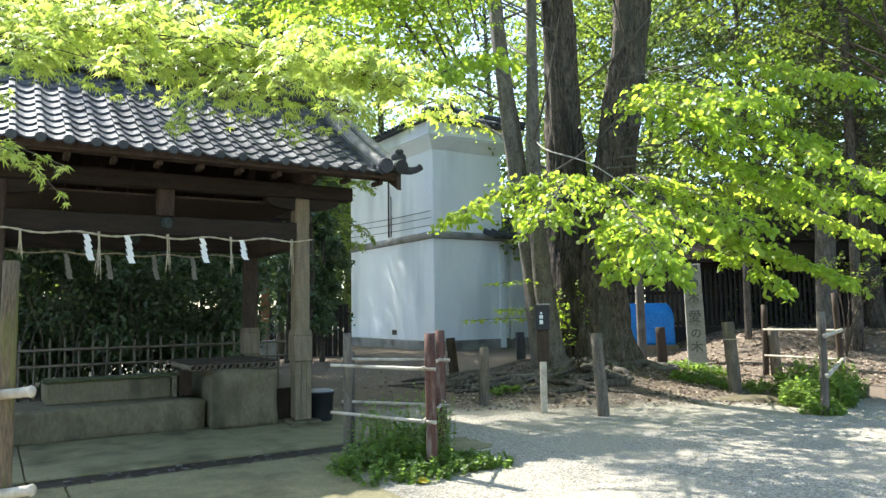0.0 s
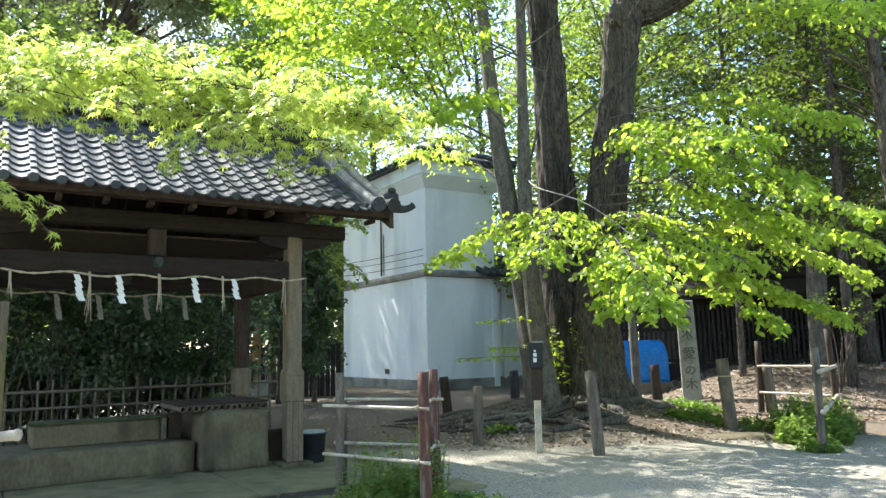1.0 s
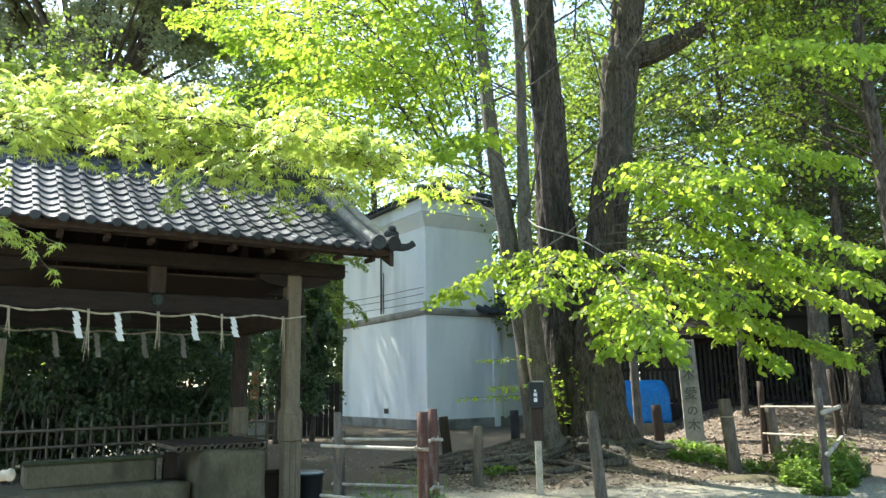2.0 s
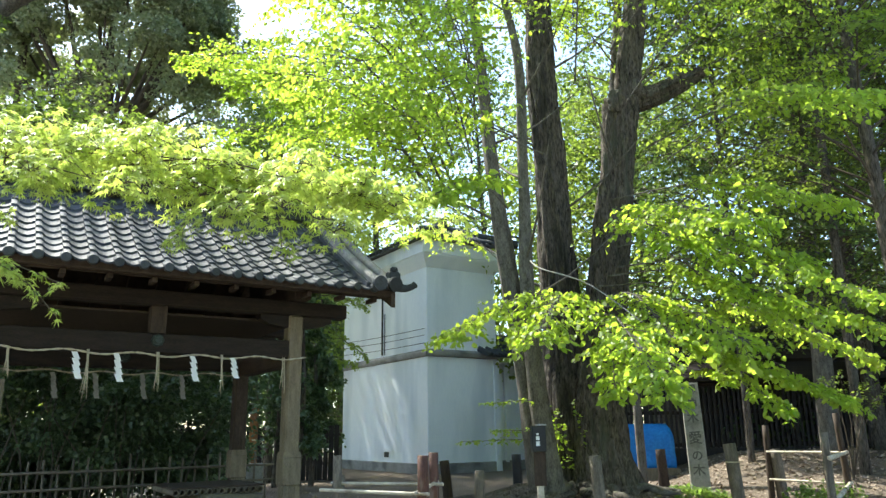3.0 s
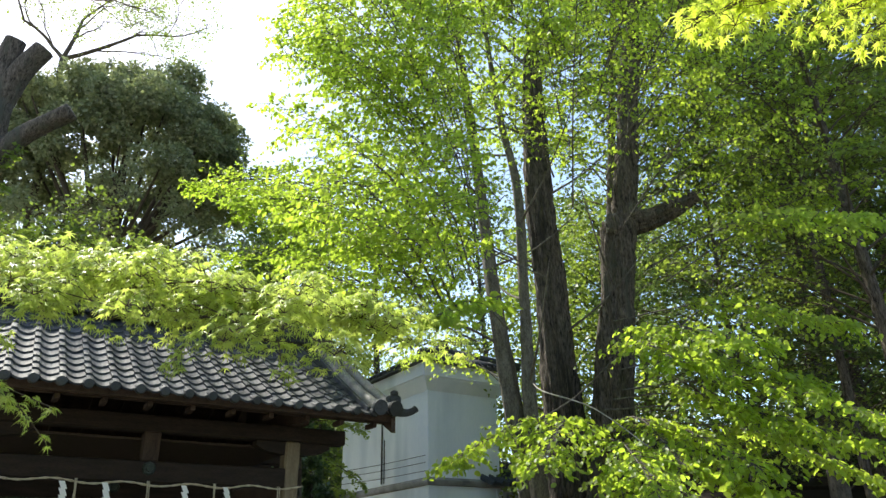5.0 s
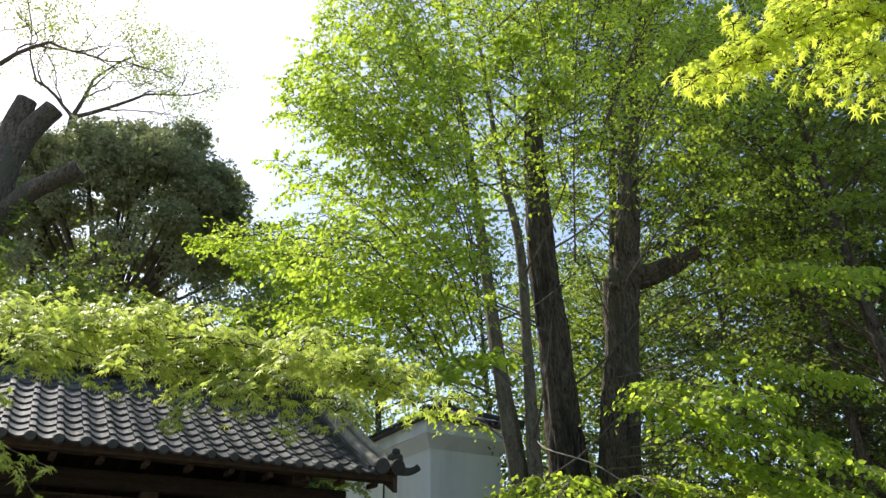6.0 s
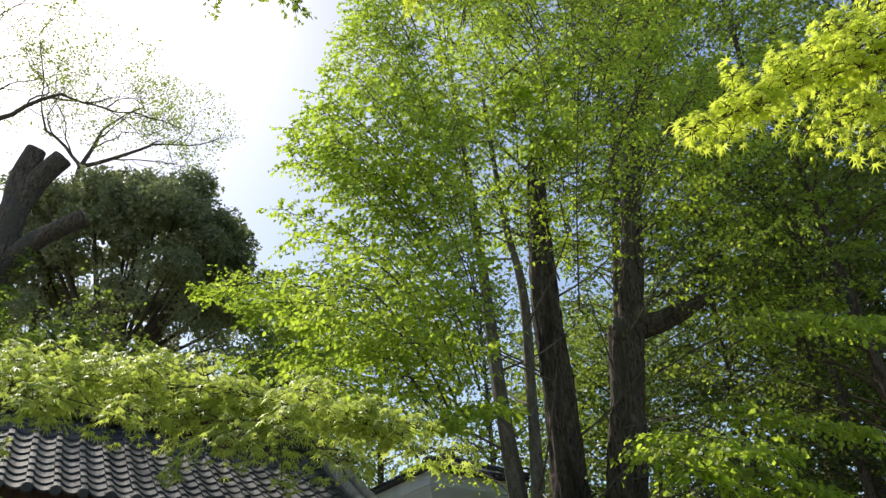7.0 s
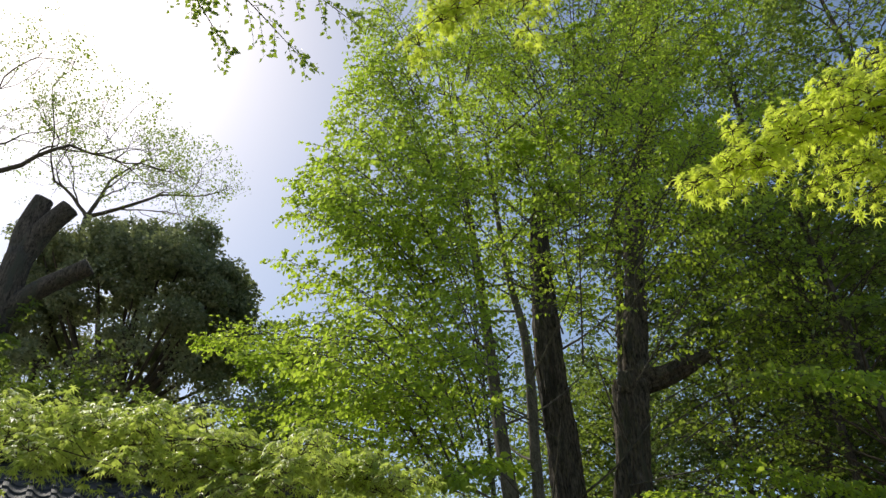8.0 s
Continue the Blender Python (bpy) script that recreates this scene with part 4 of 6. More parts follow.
for a, b in (((1.9, 13.4, 1.35), (0.42, 12.7, 1.33)), ((1.9, 13.4, 2.05), (0.85, 12.8, 1.97)), ((1.8, 13.4, 1.5), (1.0, 12.9, 1.5))):
    kc.spray([a, b], 0.32, 12, 8, 0.062, 0.01, start=0.2, tilt=0.5)
N_SPRAY = 220


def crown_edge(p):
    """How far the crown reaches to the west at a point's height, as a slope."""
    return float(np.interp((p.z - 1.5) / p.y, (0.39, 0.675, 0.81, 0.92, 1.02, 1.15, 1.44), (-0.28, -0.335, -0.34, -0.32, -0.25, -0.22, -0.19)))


def stem_point(k, z):
    pts = STEMS[k][0]
    return Vector([float(np.interp(z, [p[2] for p in pts], [p[j] for p in pts])) for j in (0, 1)] + [z])


for i in range(N_SPRAY):
    z = 6.0 + 16.5 * ((i + 0.5) / N_SPRAY)
    az = i * 2.39996 + kc.rng.uniform(-0.4, 0.4)
    reach = (6.6 - 0.16 * max(z - 10, 0)) * kc.rng.uniform(0.5, 1.0)
    sx, sy = 2.0 + 0.1 * z, 14.0
    c, s = math.cos(az), math.sin(az)
    b = Vector((sx + reach * c, sy + reach * s, z + kc.rng.uniform(-0.4, 1.2)))
    a = Vector((sx + 0.3 * reach * c, sy + 0.3 * reach * s, z - 0.9))
    # the crown is open towards the sun, so that light reaches the yard
    q = (a + b) / 2
    if 2.0 < b.x + 0.58 * b.z < 8.5 and 7.0 < b.y - 0.6 * b.z < 13.0:
        continue
    if 2.5 < q.x + 0.58 * q.z < 8.0 and 7.2 < q.y - 0.6 * q.z < 12.5:
        continue
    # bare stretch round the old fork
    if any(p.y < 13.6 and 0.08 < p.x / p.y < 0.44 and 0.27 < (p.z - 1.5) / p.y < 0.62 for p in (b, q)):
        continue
    # dark inner side of the lower crown
    if s > 0.1 and c > -0.3 and z < 11.5:
        continue
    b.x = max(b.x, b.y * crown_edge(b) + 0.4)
    mid = (a + b) / 2 + Vector((0, 0, 0.35))
    kc.spray([a, mid, b], 1.3, 30, 16, 0.086, 0.02, start=0.15, tilt=0.9, flat=0.2, droop=0.25, hang=0.75)
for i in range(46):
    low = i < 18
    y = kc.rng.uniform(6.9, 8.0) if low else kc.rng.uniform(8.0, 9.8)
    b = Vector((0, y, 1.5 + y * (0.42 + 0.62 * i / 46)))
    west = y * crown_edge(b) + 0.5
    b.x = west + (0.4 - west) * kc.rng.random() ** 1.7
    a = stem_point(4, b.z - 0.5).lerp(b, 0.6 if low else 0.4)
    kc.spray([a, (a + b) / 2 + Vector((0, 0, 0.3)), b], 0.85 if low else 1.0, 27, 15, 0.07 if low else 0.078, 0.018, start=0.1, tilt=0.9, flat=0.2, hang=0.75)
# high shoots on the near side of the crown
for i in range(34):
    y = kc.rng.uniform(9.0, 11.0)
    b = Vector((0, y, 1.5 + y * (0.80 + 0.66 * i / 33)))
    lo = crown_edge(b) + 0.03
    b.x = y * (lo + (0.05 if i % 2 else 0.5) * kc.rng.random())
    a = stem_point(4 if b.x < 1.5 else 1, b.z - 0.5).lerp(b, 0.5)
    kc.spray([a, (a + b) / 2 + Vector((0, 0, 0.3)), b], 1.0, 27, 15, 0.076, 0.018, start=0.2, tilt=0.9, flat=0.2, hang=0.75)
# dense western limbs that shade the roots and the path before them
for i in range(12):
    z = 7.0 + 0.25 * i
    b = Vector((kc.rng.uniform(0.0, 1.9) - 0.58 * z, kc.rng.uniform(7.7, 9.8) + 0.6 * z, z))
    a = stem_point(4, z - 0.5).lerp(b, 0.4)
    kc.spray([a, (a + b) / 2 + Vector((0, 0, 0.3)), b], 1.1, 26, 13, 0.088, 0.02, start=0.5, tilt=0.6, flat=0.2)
for i in range(34):
    z = 5.0 + 14 * i / 34
    az = i * 2.4
    k = (4, 3, 5, 1)[i % 4] if z > 8.5 else (4, 3, 5, 0)[i % 4]
    a = stem_point(k, z - 1.2)
    b = a + Vector((2.2 * math.cos(az), 2.2 * math.sin(az), 1.6))
    kc.wood.append(tube_data(spline([a, (a + b) / 2 + Vector((0, 0, -0.2)), b], 7), [0.032, 0.028, 0.024, 0.02, 0.016, 0.012, 0.008], 6, cap=False))
kc.finish(katsura, "hanging", M["leaf"], M["bark_pale"])

ivy = thing("ivy", "light green ivy climbing the old trunk", "climbing plant", (0, 0, 0))
ic = Crown(3)
for k in range(8):
    x0 = 2.15 + 0.6 * ic.rng.random()
    z0 = ic.rng.uniform(0.3, 1.0)
    pts = [(x0 + 0.15 * math.sin(j + k) - 0.05 * j, 13.86 + 0.12 * abs(x0 - 2.45), z0 + 0.5 * j) for j in range(5 if k > 8 else 3)]
    ic.spray(pts, 0.2, 7, 4, 0.07, 0.01, start=0.0, tilt=0.8)
ic.finish(ivy, "heart", M["leaf"], M["twig"], "leaf_mass", "vine")


# ---- trees with layered sprays ----
def stem(parent, pts, rad, mat="bark", sides=10, n=16, wob=0.15):
    line = spline(pts, n)
    rr = [float(np.interp(i / (n - 1) * (len(rad) - 1), range(len(rad)), rad)) for i in range(n)]
    return put("trunk", mesh_of("trunk", *tube_data(line, rr, sides, wob), M[mat], True), parent)


maple = thing("maple_tree", "young maple with fresh yellow-green star-shaped leaves", "tree", (0, 0, 0))
stem(maple, [(-5.6, 5.9, -0.1), (-5.5, 5.8, 2.0), (-5.2, 5.8, 3.6), (-4.4, 5.6, 4.0)], [0.14, 0.12, 0.09, 0.05], "bark_pale")
mc = Crown(5)
for a, b, n, wander in [((-4.6, 5.6, 3.95), (-0.35, 5.1, 3.2), 22, 0.2), ((-4.6, 5.6, 3.8), (-1.95, 4.7, 3.1), 14, 0.17), ((-4.6, 5.4, 3.75), (-2.6, 4.9, 3.25), 11, 0.17),
                        ((-2.6, 5.3, 3.5), (-0.6, 5.5, 3.3), 14, 0.18), ((-4.6, 5.6, 4.0), (-2.7, 5.6, 3.6), 11, 0.16), ((-3.4, 5.4, 3.6), (-1.2, 5.0, 3.35), 14, 0.17),
                        ((-2.2, 5.2, 3.35), (-1.2, 4.7, 2.95), 7, 0.12), ((-2.0, 5.2, 3.35), (-0.2, 5.2, 3.14), 15, 0.14), ((-1.5, 5.2, 3.3), (-0.12, 5.3, 3.04), 11, 0.11),
                        ((-2.4, 5.2, 3.5), (-0.9, 4.8, 3.2), 13, 0.17), ((-3.8, 5.5, 3.75), (-2.2, 5.3, 3.5), 12, 0.17), ((-1.7, 5.0, 3.2), (-0.7, 4.7, 2.86), 8, 0.12)]:
    mc.tufts([a, (Vector(a) + Vector(b)) / 2 + Vector((0, 0, 0.12)), b], n, 0.19, 0.13, 46, 0.064, wander)
for a, b, w, tw in [((-4.4, 5.3, 3.5), (-3.0, 4.6, 3.0), 0.3, 14), ((-3.6, 4.6, 2.75), (-2.3, 4.4, 2.42), 0.14, 8), ((-3.6, 4.6, 2.75), (-2.64, 4.35, 2.52), 0.26, 15), ((-2.9, 4.5, 2.6), (-2.32, 4.4, 2.22), 0.12, 5),
                    ((-3.6, 4.7, 3.0), (-2.75, 4.4, 2.9), 0.26, 12), ((-4.2, 4.9, 3.1), (-2.9, 4.4, 2.45), 0.25, 12), ((-1.6, 4.8, 3.0), (-1.72, 4.6, 2.72), 0.2, 7), ((-1.1, 4.8, 2.95), (-1.0, 4.6, 2.68), 0.2, 7)]:
    mc.spray([a, (Vector(a) + Vector(b)) / 2 + Vector((0, 0, 0.08)), b], w, tw, 7, 0.066, 0.009, start=0.12, tilt=0.25, flat=0.12, droop=0.3)
mc.finish(maple, "maple", M["maple"], M["twig"])
maple_2 = thing("maple_tree", "bright yellow-green maple branch reaching over the yard", "tree", (0, 0, 0))
stem(maple_2, [(6.2, 2.2, -0.1), (6.1, 2.3, 3.0), (5.6, 2.6, 5.6), (4.2, 3.2, 6.2)], [0.16, 0.13, 0.1, 0.05], "bark_pale")
mc = Crown(6)
for a, b, n, wander in [((4.2, 3.4, 5.9), (1.55, 3.55, 4.52), 18, 0.09), ((4.2, 3.3, 6.1), (2.15, 3.5, 5.02), 15, 0.08), ((4.2, 3.4, 5.4), (1.85, 3.5, 4.68), 16, 0.09), ((4.2, 3.4, 5.1), (2.3, 3.5, 4.52), 13, 0.08),
                        ((4.2, 3.4, 4.85), (2.65, 3.5, 4.45), 11, 0.08), ((4.2, 3.3, 5.8), (2.5, 3.4, 4.95), 14, 0.09), ((3.4, 3.4, 5.3), (1.75, 3.5, 4.6), 13, 0.08), ((4.2, 3.5, 5.5), (2.8, 3.6, 4.85), 12, 0.09),
                        ((1.6, 2.4, 6.6), (-0.25, 3.3, 5.75), 14, 0.08), ((1.5, 2.5, 6.5), (0.5, 3.25, 5.9), 11, 0.08), ((1.5, 2.5, 6.5), (0.1, 3.2, 5.85), 12, 0.08), ((1.2, 2.7, 6.6), (-0.1, 3.3, 6.05), 11, 0.08)]:
    mc.tufts([a, (Vector(a) + Vector(b)) / 2 + Vector((0, 0, 0.1)), b], n, 0.15, 0.075, 34, 0.058, wander)
mc.wood.append(tube_data(spline([(4.2, 3.2, 6.2), (2.8, 2.6, 6.9), (1.6, 2.4, 6.6)], 8), [0.04, 0.036, 0.032, 0.03, 0.026, 0.024, 0.02, 0.018], 6))
mc.finish(maple_2, "maple", M["maple_gold"], M["twig"])
over = thing("overhanging_tree", "tall tree whose thin leafy twigs hang overhead", "tree", (0, 0, 0))
stem(over, [(-8.5, 1.5, -0.1), (-8.3, 1.7, 5.0), (-7.4, 2.4, 9.0), (-4.6, 4.6, 11.0)], [0.25, 0.2, 0.14, 0.05])
oc = Crown(7)
for a, b, w, tw in [((-4.6, 4.6, 11.0), (-2.7, 6.0, 9.0), 0.6, 16), ((-4.6, 4.6, 11.0), (-1.65, 6.0, 8.75), 0.6, 16), ((-4.0, 5.0, 10.9), (-1.0, 6.1, 9.6), 0.7, 20), ((-4.2, 4.8, 10.9), (-3.1, 5.9, 9.9), 0.5, 12)]:
    oc.spray([a, (Vector(a) + Vector(b)) / 2 + Vector((0, 0, 0.3)), b], w, tw, 12, 0.075, 0.02, start=0.45, tilt=0.8, droop=0.5)
# unseen cushions and limbs added overhead and behind, where they cover the sky
for k in range(26):
    oc.clump((oc.rng.uniform(-9, 1.0), oc.rng.uniform(-3.5, 1.6), oc.rng.uniform(7.5, 11)), (1.7, 1.5, 0.8), 420, 0.16, 0.3)
for k in range(8):
    b = (oc.rng.uniform(-8, 0.5), oc.rng.uniform(-3, 1.2), oc.rng.uniform(8, 10))
    oc.wood.append(tube_data(spline([(-7.8, 2.0, 7.5), ((b[0] - 7.8) / 2, b[1] * 0.6, 8.6), b], 7), [0.09, 0.08, 0.07, 0.06, 0.045, 0.03, 0.015], 6))
oc.finish(over, "oval", M["leaf_mid"], M["twig"])


def layer_tree(label, x, y, h, r, leaf, mat, sprays, seed, low=0.2, trunk=0.2, bark="bark", twigs=22, per=11, lean=(0, 0)):
    t = thing("woodland_tree", label, "tree", (0, 0, 0), group="woodland trees")
    c = Crown(seed)
    g = ground_z(x, y)
    stem(t, [(x, y, g - 0.2), (x + lean[0] * 0.35, y + lean[1] * 0.35, g + h * 0.4), (x + lean[0], y + lean[1], g + h * 0.95)], [trunk, trunk * 0.75, 0.04], bark)
    for i in range(sprays):
        f = (i + 0.5) / sprays
        z = g + h * (low + (1 - low) * f)
        az = i * 2.39996 + c.rng.uniform(-0.5, 0.5)
        reach = r * (1 - 0.65 * max(f - 0.35, 0)) * c.rng.uniform(0.5, 1.0)
        q = low + (1 - low) * f
        bx, by = x + lean[0] * q, y + lean[1] * q
        cs, sn = math.cos(az), math.sin(az)
        a = (bx + 0.1 * cs, by + 0.1 * sn, z - 0.25 * reach)
        b = (bx + reach * cs, by + reach * sn, z + c.rng.uniform(-0.6, 0.7))
        m = (bx + 0.5 * reach * cs, by + 0.5 * reach * sn, z + 0.25)
        c.spray([a, m, b], r * 0.33, twigs, per, leaf, 0.03, start=0.25, tilt=0.65, flat=0.2, sides=4)
    c.finish(t, "oval", M[mat], M["twig"])
    return t


layer_tree("slender pale-barked tree leaning on the bank", 10.6, 20.0, 15, 4.6, 0.12, "leaf_mid", 60, 61, 0.22, 0.3, "bark_pale", lean=(0.6, 0))
layer_tree("leafy woodland tree in the shade", 12.6, 21.0, 17, 5.0, 0.13, "leaf_wood_shaded", 48, 62, 0.18, 0.26, lean=(-0.5, 0.4))
layer_tree("leafy woodland tree in the shade", 8.2, 19.5, 14, 4.2, 0.12, "leaf_wood_shaded", 42, 63, 0.3, 0.1, lean=(0.3, 0.3))
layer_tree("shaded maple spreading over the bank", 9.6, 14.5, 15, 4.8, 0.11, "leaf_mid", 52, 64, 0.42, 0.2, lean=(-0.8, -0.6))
layer_tree("leafy woodland tree in the shade", 15.0, 22.0, 19, 5.5, 0.14, "leaf_wood_shaded", 45, 65, 0.15, 0.25)
layer_tree("bright young maple behind the pavilion", -9.2, 14.2, 7.6, 4.4, 0.085, "leaf_mid", 52, 66, 0.58, 0.16, lean=(0.8, -1.0), twigs=26, per=14)
layer_tree("bright young maple behind the pavilion", -7.9, 15.6, 7.2, 3.5, 0.085, "leaf_mid", 52, 67, 0.74, 0.15, lean=(0.9, -1.8), twigs=28, per=15)
layer_tree("dark slender tree beside the storehouse", -5.4, 24.0, 12.5, 3.2, 0.12, "leaf_mid", 60, 70, 0.3, 0.15)
layer_tree("tall shaded tree rising behind the old katsura", 4.4, 19.6, 26, 5.0, 0.15, "leaf_wood_shaded", 67, 71, 0.46, 0.2, lean=(2.6, 0))
layer_tree("tall shaded tree rising behind the old katsura", 10.0, 17.5, 26, 5.5, 0.15, "leaf_mid", 66, 72, 0.4, 0.13, lean=(0.3, -0.4))
layer_tree("tall shaded tree rising behind the old katsura", 14.0, 16.0, 27, 5.5, 0.15, "leaf_mid", 60, 73, 0.35, 0.28)
layer_tree("leafy tree behind the storehouse", 6.6, 25.5, 14, 4.5, 0.14, "leaf_mid", 44, 68, 0.42, 0.16)
layer_tree("leafy tree behind the storehouse", -5.8, 27.5, 17, 3.8, 0.14, "leaf_mid", 44, 69, 0.35, 0.2)


# ---- trees with cushions of leaves ----
def wood_tree(name, label, x, y, h, r, leaf, mat, count=5000, clumps=22, low=0.35, seed=1, trunk=0.25, bark="bark", fat=(0.28, 0.5)):
    t = thing(name, label, "tree", (0, 0, 0), group="woodland trees")
    c = Crown(seed)
    g = ground_z(x, y)
    lean = c.rng.normal(0, 0.5, 2)
    stem(t, [(x, y, g - 0.2), (x + lean[0] * 0.2, y, g + h * 0.4), (x + lean[0], y + lean[1], g + h * 0.93)], [trunk, trunk * 0.7, 0.04], bark)
    for k in range(clumps):
        f = (k + c.rng.random()) / clumps
        z = g + h * (low + (0.95 - low) * f)
        wide = r * math.sqrt(max(1 - (2 * f - 0.9) ** 2 / 1.3, 0.12))
        az = k * 2.39996
        d = wide * math.sqrt(c.rng.uniform(0.15, 1)) * 0.8
        cx, cy = x + d * math.cos(az), y + d * math.sin(az)
        q = r * c.rng.uniform(*fat)
        c.clump((cx, cy, z), (q, q, q * 0.62), count // clumps, leaf)
        c.wood.append(tube_data([(x + lean[0] * f, y + lean[1] * f, z - 0.35 * d - 0.2), ((x + cx) / 2, (y + cy) / 2, z - 0.1 * d), (cx, cy, z)],
                                [trunk * 0.35, trunk * 0.2, 0.03], 5, cap=False))
    c.finish(t, "oval", M[mat], M["twig"])
    return t


# broad evergreen: rounded tufts on spreading limbs, open below
oak = thing("evergreen_tree", "tall broad evergreen oak with rounded dark tufts", "tree", (0, 0, 0))
oak_crown = Crown(21)
stem(oak, [(-12.8, 26, -0.2), (-12.6, 26, 7), (-12.9, 26, 13.5), (-12.7, 26, 18.5)], [0.42, 0.34, 0.26, 0.1])
for k in range(56):
    f = (k + 0.5) / 56
    az = k * 2.39996
    up = 1 - 1.5 * f
    flat = math.sqrt(max(1 - up * up, 0.0))
    lump = oak_crown.rng.uniform(0.78, 1.1)
    c = Vector((-13.0 + 4.9 * flat * lump * math.cos(az), 26 + 4.0 * flat * lump * math.sin(az), 16.8 + 3.7 * up * lump))
    q = oak_crown.rng.uniform(0.8, 1.7)
    for j in range(7):
        d = Vector(oak_crown.rng.normal(0, 1, 3)).normalized()
        d.z = abs(d.z) * 0.8
        oak_crown.clump(c + d * 0.55 * q, (0.5 * q, 0.5 * q, 0.38 * q), int(150 * q * q) + 60, 0.14, 0.7, 0.5)
    if k % 2 == 0:
        knee = Vector((-12.8 + 0.45 * (c.x + 12.8), 26 + 0.45 * (c.y - 26), 12.5 + 0.35 * (c.z - 12.5)))
        oak_crown.wood.append(tube_data(spline([(-12.7, 26, 10.5 + 0.05 * k), knee, c], 8), [0.15 - 0.018 * i for i in range(8)], 6, cap=False))
for k in range(20):
    az = k * 2.39996
    d = oak_crown.rng.uniform(2.4, 4.6)
    c = Vector((-12.6 + d * math.cos(az), 26 + d * math.sin(az), oak_crown.rng.uniform(11.0, 14.8)))
    q = oak_crown.rng.uniform(0.7, 1.3)
    for j in range(4):
        o = Vector(oak_crown.rng.normal(0, 0.45 * q, 3))
        oak_crown.clump(c + o, (0.55 * q, 0.55 * q, 0.4 * q), 190, 0.14, 0.5, 0.6)
    oak_crown.wood.append(tube_data(spline([(-12.7, 26, c.z - 2.0), ((c.x - 12.7) / 2, (c.y + 26) / 2, c.z - 0.7), c], 7), [0.09 - 0.012 * i for i in range(7)], 5, cap=False))
oak_crown.finish(oak, "oval", M["leaf_dark"], M["twig"])
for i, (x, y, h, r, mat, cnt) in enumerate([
    (-3.0, 38, 25, 5.5, "leaf_mid", 13000), (3, 39, 24, 5.5, "leaf_wood_shaded", 12000), (10, 34, 20, 5.5, "leaf_wood_shaded", 14000),
    (13.5, 27, 20, 5.0, "leaf_wood_shaded", 14000), (18, 25, 21, 5.5, "leaf_wood_shaded", 14000), (-20, 30, 14, 6.0, "leaf_mid", 9000), (-8.8, 36, 22, 5.5, "leaf_wood_shaded", 19000),
    (17.5, 18, 19, 4.5, "leaf_wood_shaded", 12000), (-6, 46, 15, 6.0, "leaf_wood_shaded", 8000), (22, 36, 23, 7, "leaf_wood_shaded", 12000), (13, 44, 22, 7, "leaf_wood_shaded", 10000),
    (-17, 44, 15, 7, "leaf_wood_shaded", 8000), (-6.4, 37, 10, 3.4, "leaf_wood_shaded", 7000), (32, 45, 24, 8, "leaf_wood_shaded", 8000), (5.5, 30, 17, 4.5, "leaf_mid", 10000), (26, 26, 22, 6, "leaf_wood_shaded", 9000),
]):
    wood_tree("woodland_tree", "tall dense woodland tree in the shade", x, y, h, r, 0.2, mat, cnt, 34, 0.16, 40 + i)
# unseen trees added behind and beside the viewpoint to hold back sky light
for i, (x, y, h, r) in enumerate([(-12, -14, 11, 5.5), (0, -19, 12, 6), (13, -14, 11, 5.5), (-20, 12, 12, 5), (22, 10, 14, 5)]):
    wood_tree("woodland_tree", "unseen dense tree added to close off sky light", x, y, h, r, 0.35, "leaf_mid", 6000, 30, 0.08, 80 + i)

# heavily pruned tree
pruned = thing("pruned_tree", "thick old tree with sawn-off limbs and fresh shoots", "tree", (0, 0, 0))
for pts, rad in [([(-13.4, 18, -0.2), (-13.1, 18, 7), (-12.9, 18, 11.4), (-12.95, 18, 14.6)], [0.55, 0.48, 0.42, 0.40]),
                 ([(-12.95, 18, 14.2), (-12.6, 18, 15.4), (-12.0, 18, 16.4)], [0.36, 0.34, 0.32]), ([(-12.95, 18, 14.4), (-13.1, 18, 15.6), (-12.95, 18, 16.7)], [0.38, 0.34, 0.32]),
                 ([(-12.9, 18, 12.2), (-11.9, 18, 13.3), (-10.7, 18, 14.1)], [0.32, 0.28, 0.26])]:
    stem(pruned, pts, rad, "bark", 16)
pc = Crown(31)
for k in range(16):
    a = pc.rng.uniform(0, 6.28)
    b = Vector((-12.3, 17.4, 11.4)) + Vector((0.9 * math.cos(a), 0.6 * math.sin(a), pc.rng.uniform(-1.5, 1.4)))
    pc.spray([(-12.7, 17.8, 11.0), (Vector((-12.7, 17.8, 11.4)) + b) / 2, b], 0.45, 10, 9, 0.13, 0.02, start=0.3, tilt=0.8)
pc.finish(pruned, "oval", M["leaf_mid"], M["twig"])


